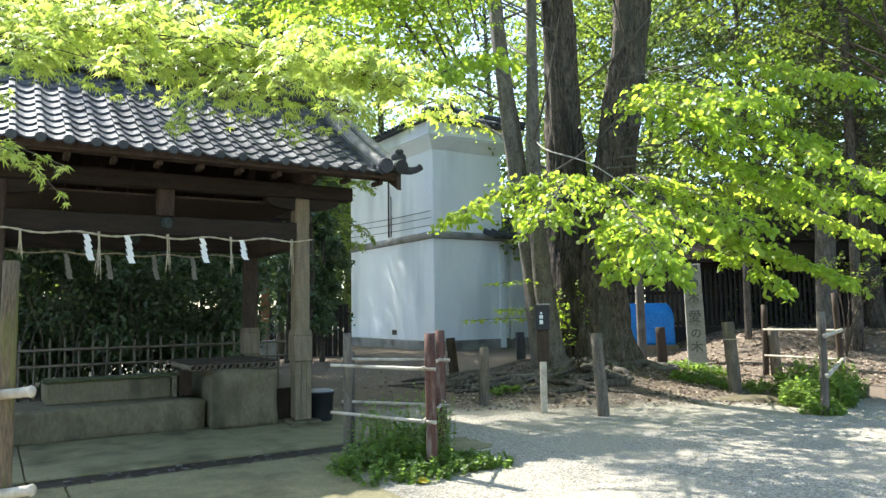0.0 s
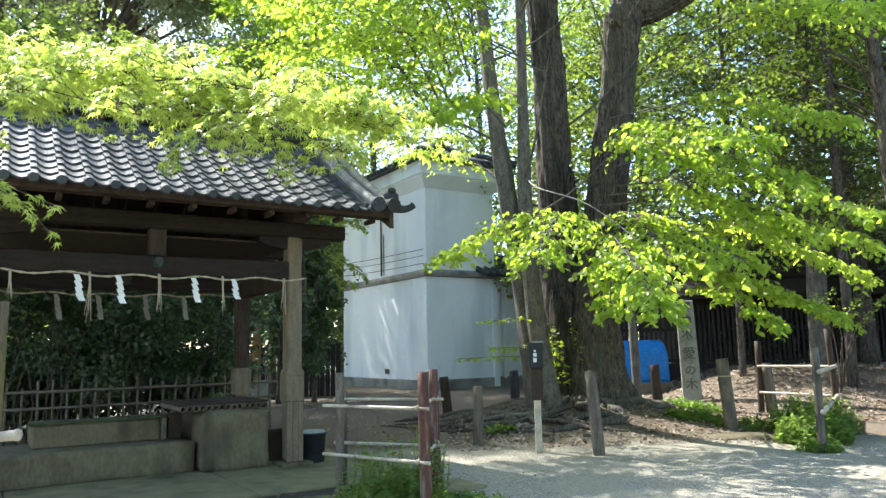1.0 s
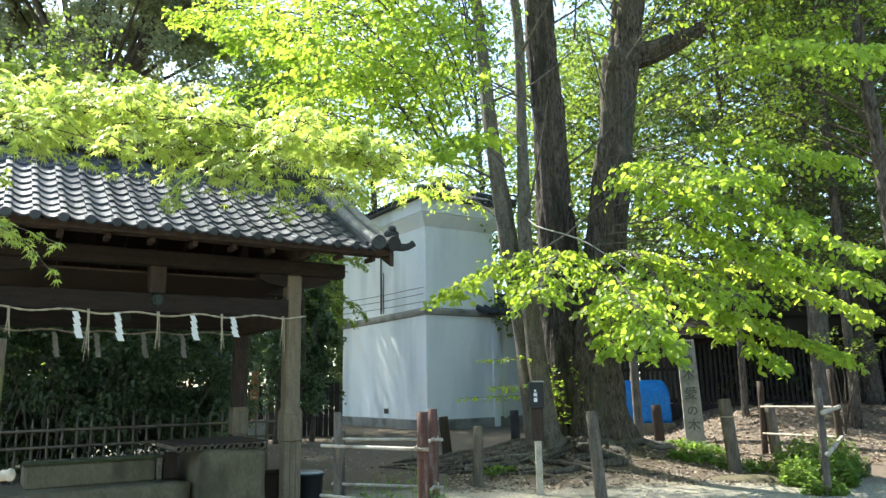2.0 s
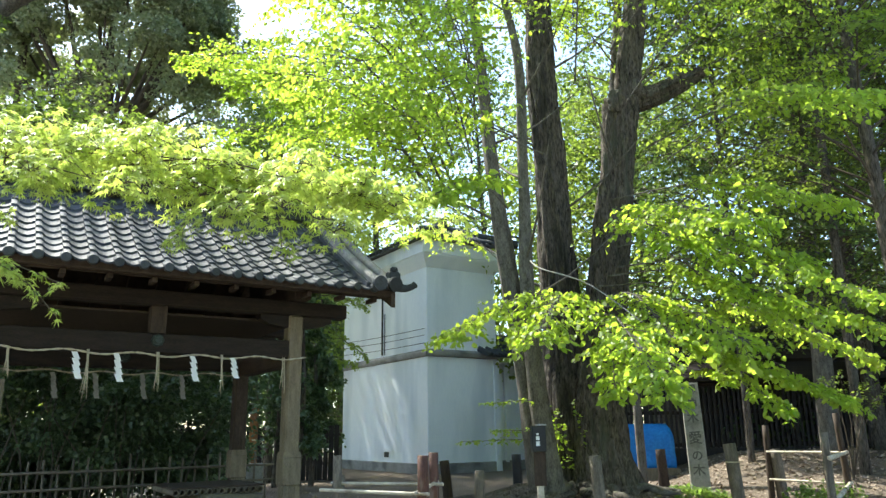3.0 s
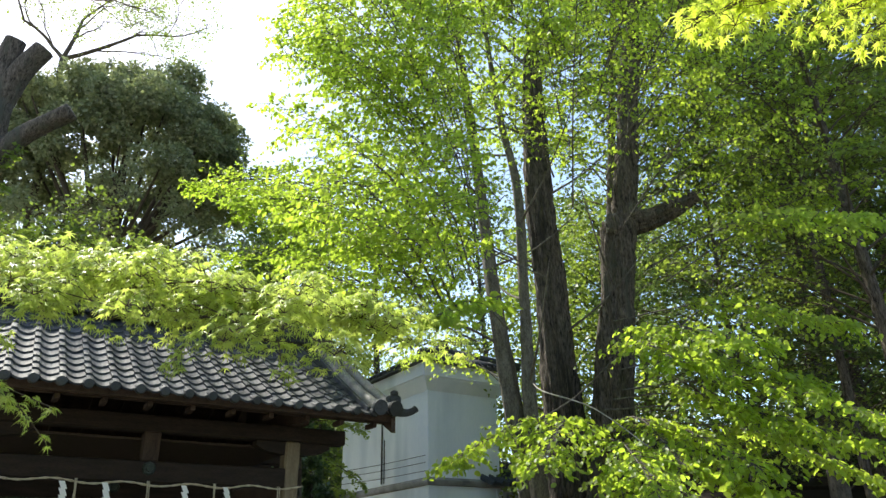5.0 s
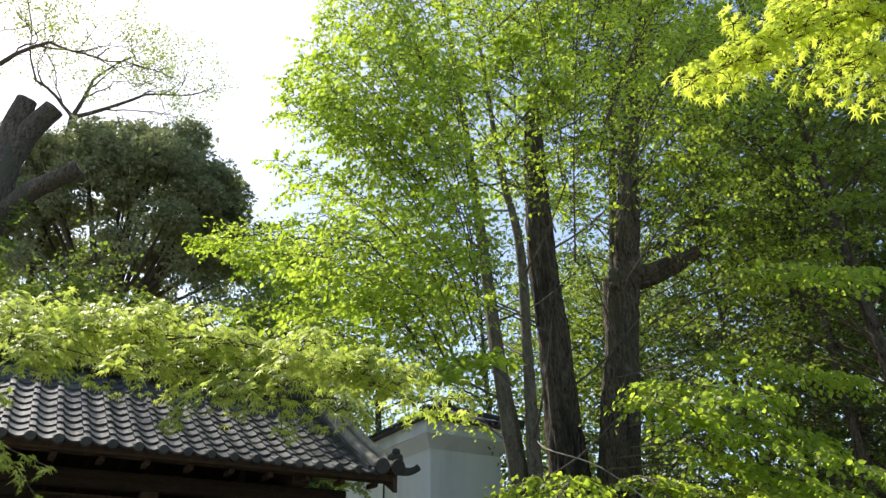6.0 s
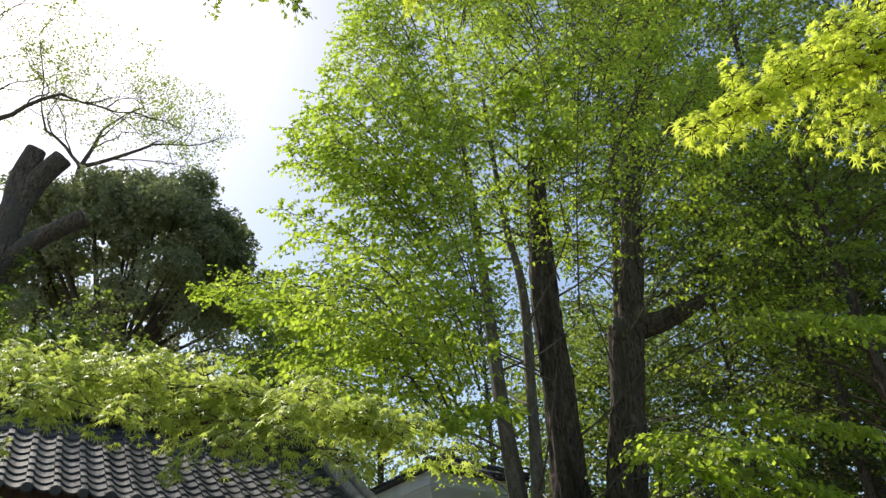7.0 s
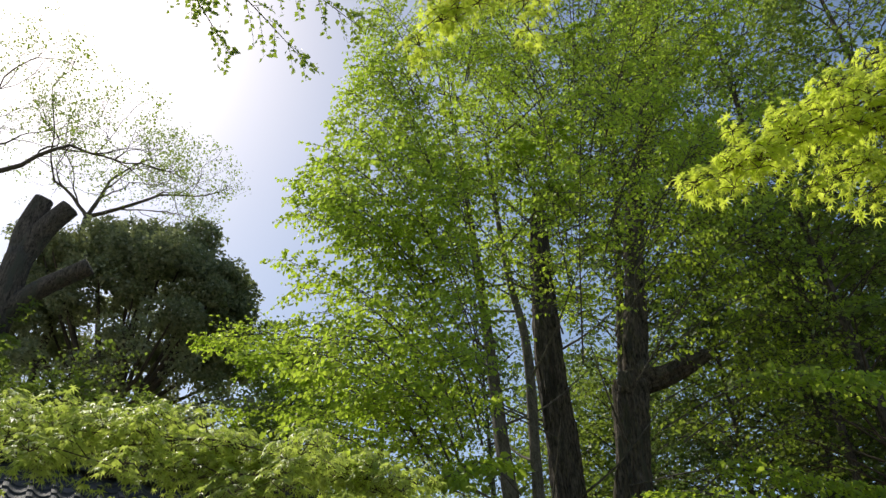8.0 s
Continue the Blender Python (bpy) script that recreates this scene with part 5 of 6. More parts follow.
# sparse trees against the sky
def bare_tree(label, base, top, spread, seed, leaf_count, trunk=0.2):
    t = thing("sparse_tree", label, "tree", (0, 0, 0))
    c = Crown(seed)
    tips = []

    def grow(p, d, length, r, depth):
        n = 5
        pts = [Vector(p)]
        dd = Vector(d).normalized()
        for i in range(n):
            dd = (dd + Vector(c.rng.normal(0, 0.17, 3)) + Vector((0, 0, 0.04))).normalized()
            pts.append(pts[-1] + dd * length / n)
        c.wood.append(tube_data(pts, [r * (1 - 0.45 * i / n) for i in range(n + 1)], 6 if depth < 2 else 4, cap=False))
        if depth == 6:
            tips.append(pts[-1])
            return
        for k in range(3 if depth < 5 else 2):
            ax = Vector(c.rng.normal(0, 1, 3))
            side = (ax - dd * ax.dot(dd)).normalized()
            nd = dd * c.rng.uniform(0.55, 1.0) + side * c.rng.uniform(0.4, spread)
            start = pts[-1] if k == 0 else pts[c.rng.integers(2, n)]
            grow(start, nd, length * c.rng.uniform(0.6, 0.82), r * (0.62 if k == 0 else 0.45), depth + 1)

    g = ground_z(base[0], base[1])
    fork = Vector(top)
    stem(t, [(base[0], base[1], g - 0.2), (base[0] + 0.3, base[1], fork.z * 0.5), fork], [trunk * 1.6, trunk * 1.2, trunk])
    for d in ((0.1, 0, 1), (0.75, 0.1, 0.55), (-0.4, 0.2, 0.8)):
        grow(fork, d, 3.5, trunk * 0.8, 1)
    pts = np.array([tuple(tips[i % len(tips)]) for i in range(leaf_count)]) + c.rng.normal(0, 0.2, (leaf_count, 3))
    c.leaves(pts, c.rng.normal(0, 1, (leaf_count, 3)), c.rng.normal(0, 1, (leaf_count, 3)) + np.array((0, 0, 0.5)), c.rng.uniform(0.07, 0.15, leaf_count))
    c.finish(t, "oval", M["leaf_mid"], M["twig"])


bare_tree("thin-branched tree just coming into leaf", (-16.8, 26.5), (-16.4, 26, 22.5), 0.8, 91, 4500, 0.13)
bare_tree("thin-branched tree just coming into leaf", (-19.8, 22), (-18.7, 22, 21.5), 0.7, 92, 5000, 0.15)

# shrubs behind the picket fence
hedge = thing("shrub_hedge", "dark glossy evergreen shrubs behind the picket fence", "hedge", FR, TURN)
hc = Crown(13)
for k in range(60):
    u, v = hc.rng.uniform(-5.0, 0.6), hc.rng.uniform(4.1, 5.4)
    hc.clump((u, v, hc.rng.uniform(0.9, 3.2)), (0.5, 0.45, 0.36), 480, 0.085, 0.3, 0.9)
for k in range(105):
    u, v = hc.rng.uniform(-7.5, 1.6), hc.rng.uniform(6.0, 9.0)
    hc.clump((u, v, hc.rng.uniform(0.4, 3.4)), (0.85, 0.8, 0.6), 420, 0.13, 0.2, 0.9)
for k in range(16):
    u = hc.rng.uniform(-4.6, 0.8)
    hc.wood.append(tube_data(spline([(u, 3.9, -0.05), (u + hc.rng.normal(0, 0.15), 4.0, 1.0), (u + hc.rng.normal(0, 0.4), 4.2, 2.2)], 6), [0.014, 0.013, 0.012, 0.01, 0.008, 0.005], 5))
hc.finish(hedge, "oval", M["leaf_hedge"], M["twig"])
for i, (x, y, h, w) in enumerate([(-3.8, 20.5, 5.4, 0.55), (-4.75, 22.0, 6.0, 0.9), (-3.75, 22.4, 4.6, 0.5), (-4.1, 25.8, 7.0, 0.7)]):
    sh = thing("shrub", "tall dark evergreen shrub beside the storehouse", "shrub", (0, 0, 0), group="tall shrubs")
    c = Crown(140 + i)
    stem(sh, [(x, y, -0.1), (x + 0.1, y, h * 0.5), (x, y, h * 0.9)], [0.09, 0.07, 0.03], "bark")
    for k in range(20):
        f = (k + 0.5) / 20
        q = w * c.rng.uniform(0.35, 0.75) * (1.15 - 0.6 * f)
        c.clump((x + c.rng.normal(0, w * 0.5), y + c.rng.normal(0, w * 0.5), 1.1 + (h - 1.3) * f), (q, q, q * 0.7), 340, 0.12, 0.1, 0.9)
    c.finish(sh, "oval", M["leaf_hedge"], M["twig"])

# far woods that close the view
woods = Crown(77)
for k in range(90):
    a = radians(-62 + 124 * k / 89 + woods.rng.normal(0, 1.0))
    d = woods.rng.uniform(52, 64)
    woods.clump((d * math.sin(a), d * math.cos(a), woods.rng.uniform(1, 11)), (4.2, 4.2, 3.6), 700, 0.5, 0.4)
for k in range(60):
    a = radians(20 + 45 * k / 59)
    d = woods.rng.uniform(28, 40)
    woods.clump((d * math.sin(a), d * math.cos(a), woods.rng.uniform(1, 7)), (2.4, 2.4, 2.0), 420, 0.26, 0.4)
tagged(new("far_woods", leaf_mesh("far_woods", np.concatenate(woods.pos), np.concatenate(woods.axis), np.concatenate(woods.normal), np.concatenate(woods.size), "oval", M["leaf_wood_shaded"])),
       "dense woods in the distance, green darkened for shade", "woods", kind="stuff")


# ---- posts, stakes and rails ----
def pole(name, parent, a, b, r0, r1, mat, sides=9, wob=0.12, bend=0.0):
    a, b = Vector(a), Vector(b)
    pts = [a.lerp(b, i / 6) + Vector((bend * math.sin(math.pi * i / 6), 0, 0)) for i in range(7)]
    return put(name, mesh_of(name, *tube_data(pts, [r0 + (r1 - r0) * i / 6 for i in range(7)], sides, wob), M[mat], True), parent)


def cane(parent, a, b, r=0.017):
    """A bamboo rail with its joints."""
    a, b = Vector(a), Vector(b)
    n = max(int((b - a).length / 0.22), 2)
    pts, rad = [], []
    for i in range(n + 1):
        p = a.lerp(b, i / n)
        d = (b - a).normalized() * 0.012
        pts += [p - d, p, p + d]
        rad += [r, r * 1.18, r]
    return put("rail", mesh_of("rail", *tube_data(pts, rad, 10), M["bamboo"], True), parent, "bleached bamboo rail")


def post_at(parent, x, y, h, r, mat, dx=0.0, sides=9, name="post"):
    g = ground_z(x, y)
    return pole(name, parent, (x, y, g - 0.15), (x + dx, y, h), r, r * 0.92, mat, sides)


rail_fence = thing("rail_fence", "small enclosure of wooden posts and bamboo rails round a weedy plant", "fence", (0, 0, 0))
post_at(rail_fence, -1.01, 7.64, 1.28, 0.05, "stake")
post_at(rail_fence, -0.12, 6.91, 1.29, 0.058, "wood_red", -0.01)
post_at(rail_fence, -0.06, 7.86, 1.29, 0.055, "wood_red", 0.02)
post_at(rail_fence, -1.08, 8.45, 1.05, 0.045, "stake")
for z, z2 in ((0.955, 0.955), (0.475, 0.465)):
    cane(rail_fence, (-1.16, 7.56, z), (-0.09, 6.83, z2))
    cane(rail_fence, (-0.2, 6.83, z2 + 0.01), (0.0, 8.02, z + 0.03))
    cane(rail_fence, (-1.16, 8.38, z + 0.01), (0.05, 7.79, z + 0.02))
rail_fence_2 = thing("rail_fence", "enclosure of crooked posts and rails round a green bush", "fence", (0, 0, 0))
post_at(rail_fence_2, 5.2, 10.0, 1.41, 0.055, "stake", 0.02)
post_at(rail_fence_2, 7.46, 13.63, 1.72, 0.06, "wood_dark", -0.08)
post_at(rail_fence_2, 6.78, 15.36, 1.52, 0.07, "wood_dark", 0.04)
post_at(rail_fence_2, 7.0, 15.3, 1.05, 0.12, "stake", -0.08)
for z in (1.02, 0.48):
    cane(rail_fence_2, (5.22, 9.93, z + 0.06), (7.55, 13.75, z), 0.03)
    cane(rail_fence_2, (6.75, 15.26, z - 0.02), (7.45, 13.54, z), 0.022)
near = thing("rail_fence", "tall peeled post with bleached bamboo rails beside the pavilion", "fence", (0, 0, 0))
post_at(near, -2.52, 4.2, 1.83, 0.047, "post_mossy", 0.005, 14)
cane(near, (-2.9, 4.2, 1.03), (-2.33, 4.12, 1.083), 0.03)
cane(near, (-2.9, 4.2, 0.455), (-2.31, 4.12, 0.54), 0.03)
for x, y, h, r, mat, dx, lab in [
    (0.62, 11.42, 0.92, 0.085, "stake", 0.02, "squared grey wooden stake near the roots"), (2.22, 10.17, 1.15, 0.085, "stake", -0.08, "weathered round stake with a pale top"),
    (0.24, 15.45, 0.92, 0.11, "wood_dark", -0.1, "dark leaning stake behind the roots"), (1.91, 17.85, 0.95, 0.12, "black", -0.03, "black stake by the storehouse path"),
    (5.29, 17.54, 1.02, 0.13, "wood_dark", -0.05, "dark stake before the blue cover"), (4.8, 11.98, 1.24, 0.105, "stake", -0.1, "stout grey stake with a thin cord"),
    (-0.02, 9.2, 1.2, 0.06, "wood_red", -0.02, "reddish brown stake behind the enclosure"),
]:
    s = thing("stake", lab, "stake", (0, 0, 0), group="stakes")
    p = post_at(s, x, y, h, r, mat, dx, 10, "shaft")
cord = put("cord", mesh_of("cord", *tube_data([(4.73 + 0.112 * math.cos(a * 0.5), 11.98 + 0.112 * math.sin(a * 0.5), 0.96) for a in range(14)], [0.009] * 14, 5), M["rope"]), s)
cord.parent = [o for o in scene.objects if o.name.startswith("stake") and o.get("label", "").startswith("stout")][0]

# ---- sign post ----
sign = thing("sign_post", "small dark notice box on a pale wooden pole", "sign", (1.45, 10.64, 0), 6)
box("pole", (-0.045, -0.03, -0.1), (0.045, 0.03, 0.76), M["bamboo"], sign, 0.006)
box("board", (-0.085, -0.045, 0.74), (0.085, -0.005, 1.3), M["wood_dark"], sign, 0.006)
bx = box("notice_box", (-0.11, -0.1, 1.2), (0.09, 0.05, 1.56), M["black"], sign, 0.008)
box("box_roof", (-0.03, -0.11, 1.562), (0.1, 0.06, 1.585), M["grey_lid"], bx, 0.004)
for z, hh, w in ((1.43, 0.028, 0.03), (1.365, 0.05, 0.05), (1.285, 0.06, 0.05)):
    box("mark", (-0.035 - w / 2, -0.105, z), (-0.035 + w / 2, -0.1015, z + hh), M["white_mark"], bx, 0)

# ---- stone monument ----
mon = thing("stone_monument", "tall square granite pillar with carved dark characters", "monument", (5.42, 15.6, 0), -17)
bm = bmesh.new()
z0 = ground_z(5.42, 15.6) - 0.2
add_box(bm, (-0.185, -0.14, z0), (0.185, 0.14, 2.42), 0.012)
for v in bm.verts:
    f = (v.co.z - z0) / (2.42 - z0)
    v.co.x *= 1.06 - 0.1 * f
    v.co.x -= 0.06 * f - 0.03
    if v.co.z > 2.3:
        v.co.z += 0.04 * (0.14 - abs(v.co.y)) / 0.14
part("shaft", bm, M["stone_pale"], mon)
for ch, z, s in (("御", 2.2, 0.24), ("神", 1.9, 0.24), ("木", 1.62, 0.24), ("愛", 1.2, 0.27), ("の", 0.86, 0.23), ("木", 0.56, 0.25)):
    cu = bpy.data.curves.new("character", "FONT")
    cu.body, cu.size, cu.extrude, cu.align_x, cu.offset = ch, s, 0.003, "CENTER", 0.0045
    cu.resolution_u = 3
    f = (z - z0) / (2.42 - z0)
    tmp = new("character", cu)
    bpy.context.view_layer.update()
    me = bpy.data.meshes.new_from_object(tmp.evaluated_get(bpy.context.evaluated_depsgraph_get()))
    bpy.data.objects.remove(tmp)
    me.materials.clear()
    me.materials.append(M["carved"])
    ob = put("character", me, mon, "dark carved character")
    ob.matrix_local = pose(-0.06 * f + 0.03, -0.144, z, 90, 0, 0)

# ---- blue covered thing, pale pole, far bits ----
tarp = thing("covered_stack", "blue tarpaulin drawn tight over a rounded stack on boards", "tarpaulin", (6.25, 22.0, 0), -14)
g = ground_z(6.25, 22.0)
bm = bmesh.new()
add_box(bm, (-0.82, -0.5, g + 0.28), (0.7, 0.5, g + 1.52), 0.0)
bmesh.ops.subdivide_edges(bm, edges=bm.edges, cuts=9, use_grid_fill=True)
for v in bm.verts:
    tz = (v.co.z - g - 0.28) / 1.2
    top = max(tz - 0.6, 0) / 0.4
    v.co.x *= 1 - 0.22 * top ** 2.2
    v.co.y *= 1 - 0.35 * top ** 2
    v.co += Vector((0.02, 0.03, 0.015)) * noise.noise(v.co * 3.2)
    if tz < 0.15:
        v.co.y += 0.04 * math.sin(v.co.x * 14)
me_t = part("cover", bm, M["blue"], tarp)
me_t.data.polygons.foreach_set("use_smooth", [True] * len(me_t.data.polygons))
for k in range(3):
    box("board", (-0.8, -0.6 + k * 0.4, g - 0.08), (0.8, -0.3 + k * 0.4, g + 0.285), M["wood_grey"], tarp, 0.01)
sl = thing("pale_pole", "pale grey wooden pole standing behind the old tree", "pole", (0, 0, 0))
pole("shaft", sl, (5.36, 19.6, ground_z(5.36, 19.6) - 0.1), (5.33, 19.6, 2.6), 0.12, 0.1, "bark_pale", 10)
op = thing("gate_post", "orange-brown painted post beyond the pavilion", "post", (-5.55, 22.6, 0), 10)
box("shaft", (-0.12, -0.12, 0), (0.12, 0.12, 2.3), M["orange"], op, 0.01)
stn = thing("stone_block", "pale square stone block in a patch of light", "stone", (-4.9, 20.3, 0), 12)
box("block", (-0.22, -0.2, -0.05), (0.22, 0.2, 0.75), M["stone_pale"], stn, 0.03)
flat = thing("flat_stone", "flat grey stepping stone beside the bush", "stone", (0, 0, 0))
bm = bmesh.new()
bmesh.ops.create_icosphere(bm, subdivisions=3, radius=0.5)
for v in bm.verts:
    v.co = Vector((v.co.x * 1.3, v.co.y * 0.7, v.co.z * 0.16)) * (1 + 0.15 * noise.noise(v.co * 3))
bmesh.ops.translate(bm, vec=(4.75, 11.5, 0.03), verts=bm.verts)
part("slab", bm, M["stone"], flat)


# ---- low plants ----
def weeds(label, spots, seed, leaf=0.05):
    t = thing("weed_patch", label, "plant", (0, 0, 0), group="weed patches")
    c = Crown(seed)
    for x, y, rad, h, n in spots:
        for k in range(n):
            a, d = c.rng.uniform(0, 6.28), rad * math.sqrt(c.rng.random())
            px, py = x + d * math.cos(a), y + 0.8 * d * math.sin(a)
            hh = h * c.rng.uniform(0.5, 1.0) * (1 - 0.5 * (d / rad) ** 2)
            b = Vector((px + c.rng.normal(0, 0.15 * hh), py + c.rng.normal(0, 0.15 * hh), ground_z(px, py) + hh))
            base = Vector((px, py, ground_z(px, py) - 0.02))
            c.wood.append(tube_data([base, (base + b) / 2, b], [0.005, 0.004, 0.002], 3, cap=False))
            m = 9
            f = np.linspace(0.15, 1, m)[:, None]
            pos = np.array(base) + (np.array(b) - np.array(base)) * f
            ax = c.rng.normal(0, 1, (m, 3))
            ax[:, 2] = np.abs(ax[:, 2]) * 0.4
            c.leaves(pos, ax, np.array((0, 0, 1.0)) + c.rng.normal(0, 0.4, (m, 3)), leaf * c.rng.uniform(0.6, 1.4, m))
    c.finish(t, "oval", M["herb"], M["herb"], "leaf_mass", "stalk_mass")


weeds("tall green weeds and ground cover inside the bamboo rails", [(-0.6, 7.45, 0.48, 0.72, 130), (-0.15, 7.4, 0.26, 0.78, 50), (-0.5, 7.2, 0.6, 0.36, 160), (-0.5, 6.95, 0.72, 0.2, 330), (0.25, 7.2, 0.42, 0.14, 120)], 201, 0.044)
weeds("low green bush growing round crooked posts", [(5.55, 10.9, 0.55, 0.5, 230), (6.1, 11.9, 0.7, 0.7, 300), (5.2, 12.3, 0.6, 0.16, 90), (5.2, 10.1, 0.3, 0.22, 70)], 202, 0.06)
weeds("small ground ivy at the foot of the monument", [(5.1, 14.4, 0.7, 0.2, 130), (4.5, 12.9, 0.5, 0.16, 90), (1.0, 12.2, 0.25, 0.12, 40)], 203, 0.07)
sap = thing("sapling", "thin bare-stemmed sapling before the dark fence", "sapling", (0, 0, 0))
sc = Crown(205)
for k in range(7):
    a = k * 0.9
    sc.spray([(9.4, 17.0, ground_z(9.4, 17) - 0.05), (9.6 + 0.25 * math.cos(a), 17, 1.5), (9.9 + 0.9 * math.cos(a), 17 + 0.5 * math.sin(a), 2.6 + 0.2 * math.sin(k))], 0.4, 10, 7, 0.08, 0.015, start=0.6)
sc.finish(sap, "oval", M["leaf_mid"], M["twig"])

# fallen leaves
lr = np.random.default_rng(300)


def litter(n, x0, x1, y0, y1, size):
    pos, ax, nm = [], [], []
    for k in range(n):
        x, y = lr.uniform(x0, x1), lr.uniform(y0, y1)
        pos.append((x, y, ground_z(x, y) + 0.012))
    pos = np.array(pos)
    ax = lr.normal(0, 1, (n, 3))
    ax[:, 2] *= 0.2
    return pos, ax, np.array((0, 0, 1.0)) + lr.normal(0, 0.35, (n, 3)), size * lr.uniform(0.5, 1.3, n)


sets = [litter(6500, 0.2, 5.4, 10.9, 15.5, 0.055), litter(7000, 4.5, 14.5, 13.5, 22.0, 0.09), litter(260, -1.5, 6.0, 5.5, 11.0, 0.035), litter(500, -5, 1, 12, 20, 0.07)]
tagged(new("leaf_litter", leaf_mesh("leaf_litter", *[np.concatenate([s[i] for s in sets]) for i in range(4)], "oval", M["litter"])), "scattered dry brown fallen leaves", "leaf litter", kind="stuff")
yl = Crown(301)
yl.leaves(np.array([(-0.24, 6.42, ground_z(-0.24, 6.42) + 0.03)]), np.array([(1.0, 0.2, 0.0)]), np.array([(0.0, -0.3, 1.0)]), np.array([0.1]))
yellow = thing("fallen_leaf", "single bright yellow fallen leaf on the gravel", "leaf", (0, 0, 0))
M["yellow"] = leaf_material("yellow_leaf", (0.6, 0.4, 0.03), (0.7, 0.48, 0.05), (0.5, 0.35, 0.03), 0.2)
yl.finish(yellow, "heart", M["yellow"], M["twig"], "blade")

# ---- roof tiles of the pavilion ----
TW, NROW = 0.2645, 11
YS = [EAVE - 0.06 + k * (DEEP / 2 - EAVE + 0.02) / NROW for k in range(NROW + 1)]


def tile_mesh(front, length, rise):
    """One wave-shaped tile, its front edge raised over the tile below."""
    n = 9
    vs = []
    for f in (0, 1):
        for low in (0, 1):
            for i in range(n + 1):
                s = i / n
                wave = 0.021 * math.cos(2 * math.pi * (s - 0.12)) + (0.02 if s < 0.25 else 0)
                z = wave + f * rise + (0.038 if f == 0 else 0.006) - low * 0.024
                vs.append((s * (TW + 0.012), f * (length + 0.05), z))
    m = n + 1
    fs = []
    for i in range(n):
        fs.append((i, i + 1, 2 * m + i + 1, 2 * m + i))
        fs.append((m + i + 1, m + i, 3 * m + i, 3 * m + i + 1))
        fs.append((i + 1, i, m + i, m + i + 1))
    fs.append((0, 2 * m, 3 * m, m))
    fs.append((n, m + n, 3 * m + n, 2 * m + n))
    return mesh_of("roof_tile", vs, fs, M["tile"], False)


cols = int((0.66 - (U0 + 0.3)) / TW)
for k in range(NROW):
    ln = YS[k + 1] - YS[k]
    rise = (roof_z(YS[k + 1]) - roof_z(YS[k])) * (ln + 0.05) / ln
    me = tile_mesh(0, ln, rise)
    for c in range(cols):
        ob = put("roof_tile", me, pavilion)
        ob.matrix_local = pose(0.66 - (c + 1) * TW + 0.0, YS[k], roof_z(YS[k]) - 0.035, random.uniform(-0.8, 0.8), random.uniform(-0.6, 0.6), random.uniform(-0.5, 0.5))
back = []
for k in range(NROW):
    y0, y1 = DEEP - YS[k], DEEP - YS[k + 1]
    for c in range(cols):
        x = 0.66 - (c + 1) * TW
        back.append(([(x, y0, roof_z(y0) + 0.02), (x + TW * 0.5, y0, roof_z(y0) - 0.03), (x + TW, y0, roof_z(y0) + 0.02), (x + TW, y1, roof_z(y1)), (x + TW * 0.5, y1, roof_z(y1) - 0.04), (x, y1, roof_z(y1))],
                     [(0, 1, 4, 5), (1, 2, 3, 4)]))
tagged(put("back_tiling", mesh_of("back_tiling", *join_data(back), M["tile"]), pavilion), kind="stuff")
cap_mesh = mesh_of("eave_cap", *tube_data([(0, -0.035, 0), (0, 0, 0), (0, 0.16, 0.05)], [0.05, 0.058, 0.055], 12), M["tile"])
for c in range(cols + 1):
    ob = put("eave_cap", cap_mesh, pavilion)
    ob.matrix_local = pose(0.68 - c * TW, YS[0] - 0.01, RISE0 - 0.045)
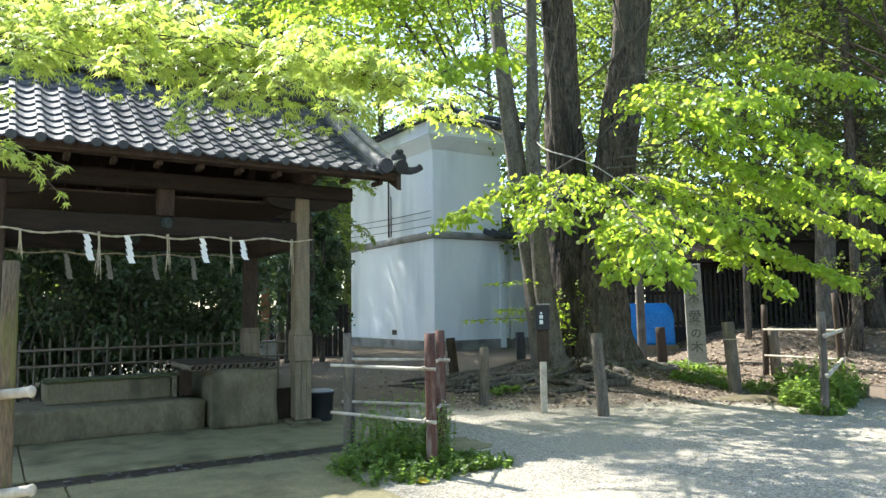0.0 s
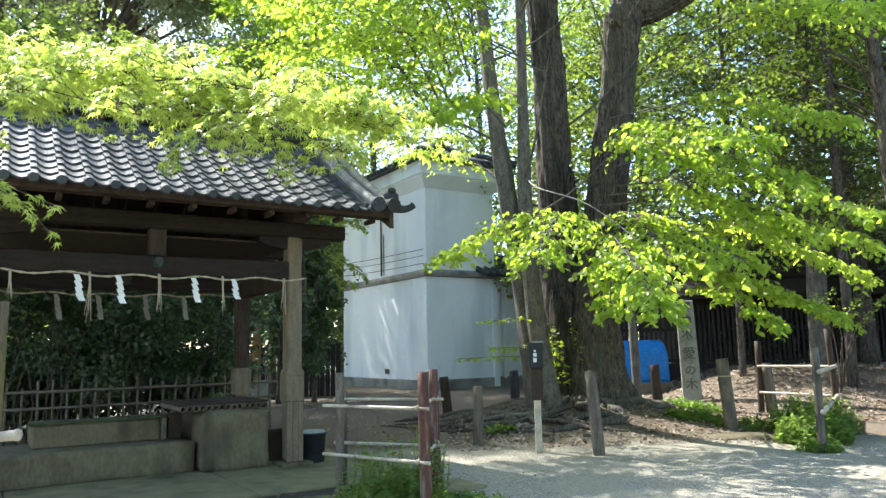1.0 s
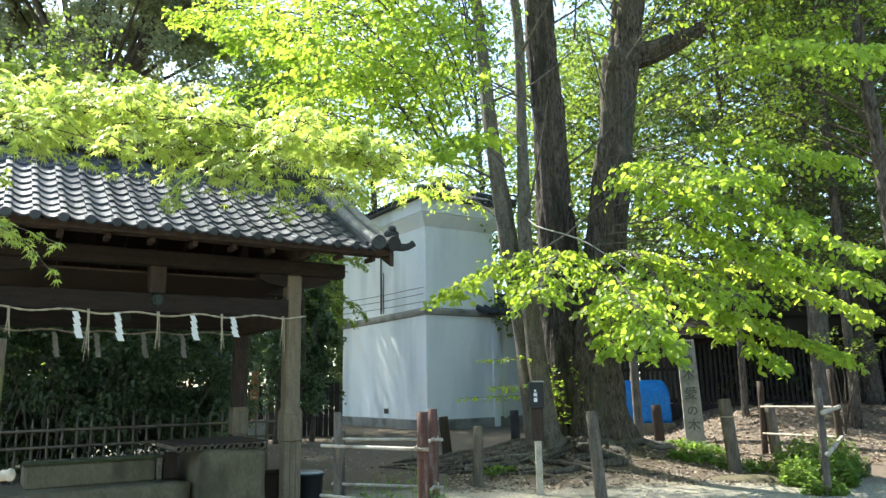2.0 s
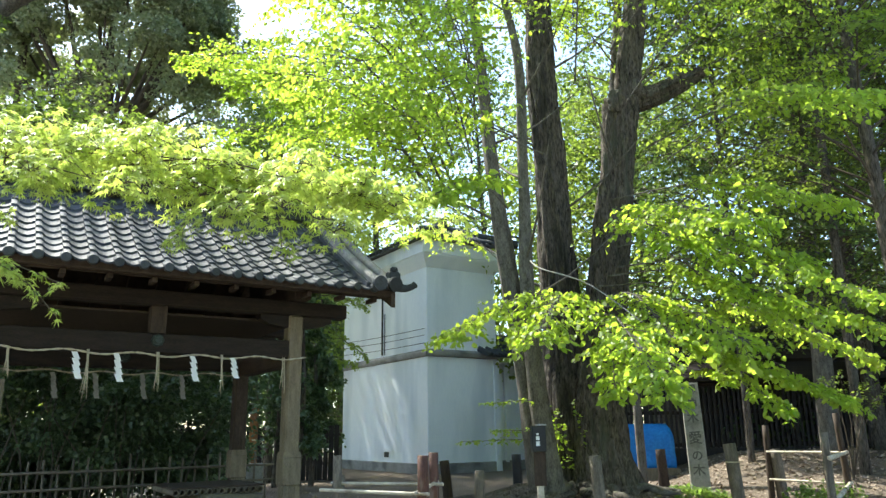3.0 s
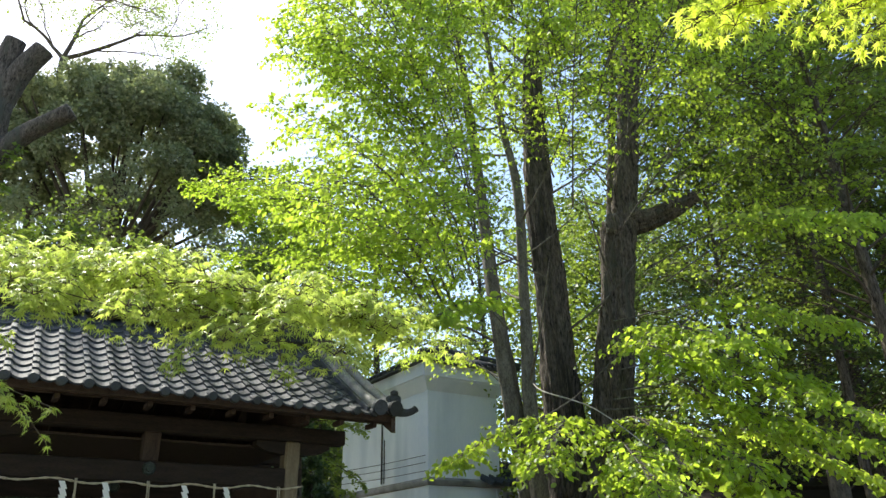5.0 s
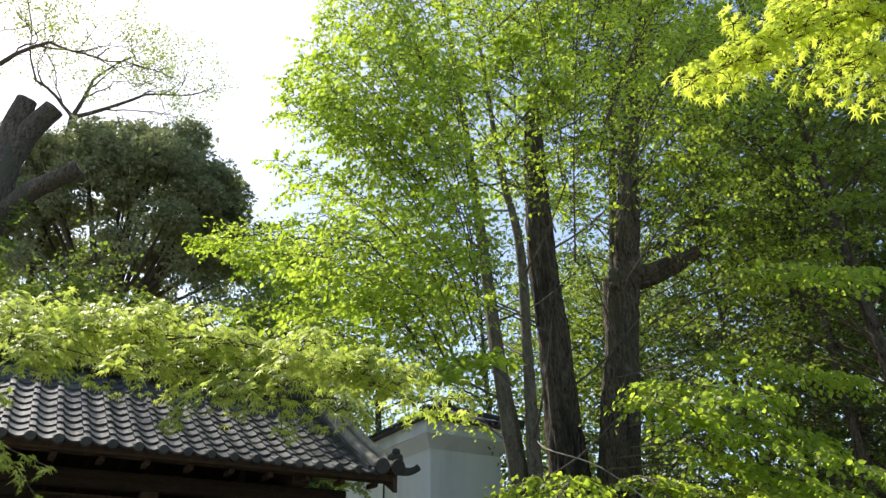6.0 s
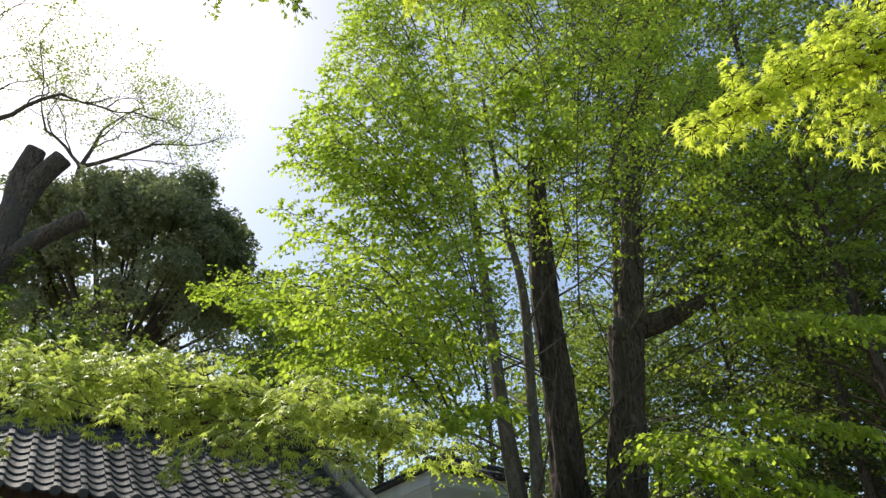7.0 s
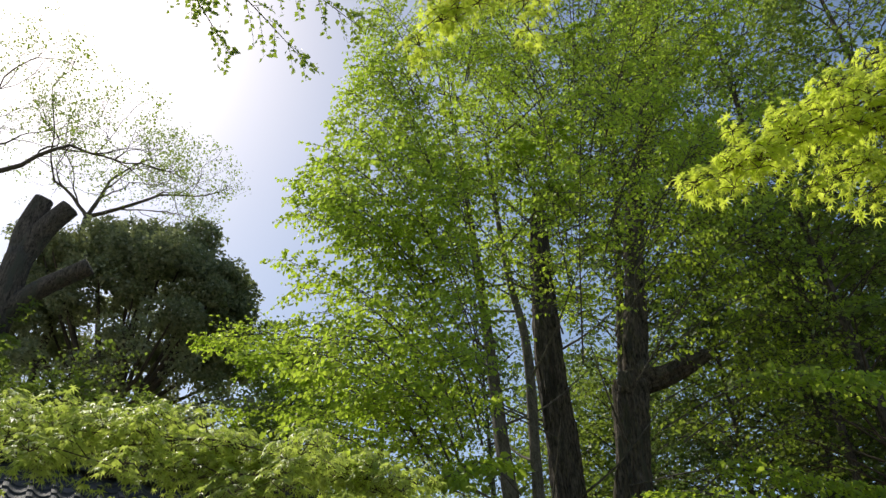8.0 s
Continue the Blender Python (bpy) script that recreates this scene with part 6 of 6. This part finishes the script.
# rolls down the verges, with round ends
for u, thick, name in ((0.735, 1.0, "verge_roll"), (0.965, 1.0, "verge_roll"), (U0 + 0.26, 1.0, "verge_roll"), (U0 + 0.04, 1.0, "verge_roll")):
    ys = [EAVE - 0.1 + i * (DEEP / 2 - EAVE + 0.05) / 9 for i in range(10)]
    put(name, mesh_of(name, *tube_data([(u, y, roof_z(y) + 0.055) for y in ys], [0.078] * 10, 16, cap=False), M["tile_pale"], True), pavilion)
    put("end_disc", mesh_of("end_disc", *tube_data([(u, EAVE - 0.15, RISE0 + 0.02), (u, EAVE - 0.1, RISE0 + 0.03)], [0.1, 0.105], 16), M["tile"]), pavilion)
for u in (0.85, 0.6):
    part("verge_bed", slab_along(bmesh.new(), u, u + 0.2, half_rows, -0.045, 0.03), M["tile"], pavilion)
# ridge of stacked tiles
for k, (w, z) in enumerate(((0.30, 4.83), (0.25, 4.90), (0.20, 4.97))):
    for j in range(18):
        x = U0 + 0.05 + j * (U1 - U0 - 0.1) / 18
        box("ridge_course", (x, DEEP / 2 - w / 2, z), (x + 0.302, DEEP / 2 + w / 2, z + 0.055), M["tile"], pavilion, 0.008)
for j in range(20):
    x = U0 + j * (U1 - U0) / 20
    put("ridge_cap", mesh_of("ridge_cap", *tube_data([(x, DEEP / 2, 5.06), (x + 0.285, DEEP / 2, 5.06)], [0.095, 0.085], 10), M["tile"], True), pavilion)
# corner ornaments
for u, s in ((1.02, 1), (U0 - 0.02, -1)):
    bm = bmesh.new()
    add_box(bm, (u - 0.1, EAVE - 0.02, RISE0 + 0.1), (u + 0.1, EAVE + 0.1, RISE0 + 0.24), 0.03)
    add_box(bm, (u - 0.06, EAVE - 0.03, RISE0 + 0.22), (u + 0.05, EAVE + 0.05, RISE0 + 0.3), 0.025)
    part("ridge_ornament", bm, M["tile"], pavilion, "small dark ornamental end tile")
    pts = [(u + s * 0.02, EAVE + 0.02, RISE0 + 0.03), (u + s * 0.14, EAVE, RISE0 + 0.01), (u + s * 0.24, EAVE - 0.02, RISE0 + 0.03), (u + s * 0.31, EAVE - 0.03, RISE0 + 0.075)]
    put("upturned_tile", mesh_of("upturned_tile", *tube_data(spline(pts, 9), [0.07, 0.066, 0.06, 0.055, 0.05, 0.047, 0.045, 0.046, 0.05], 12), M["tile"], True), pavilion, "dark upturned corner tile")
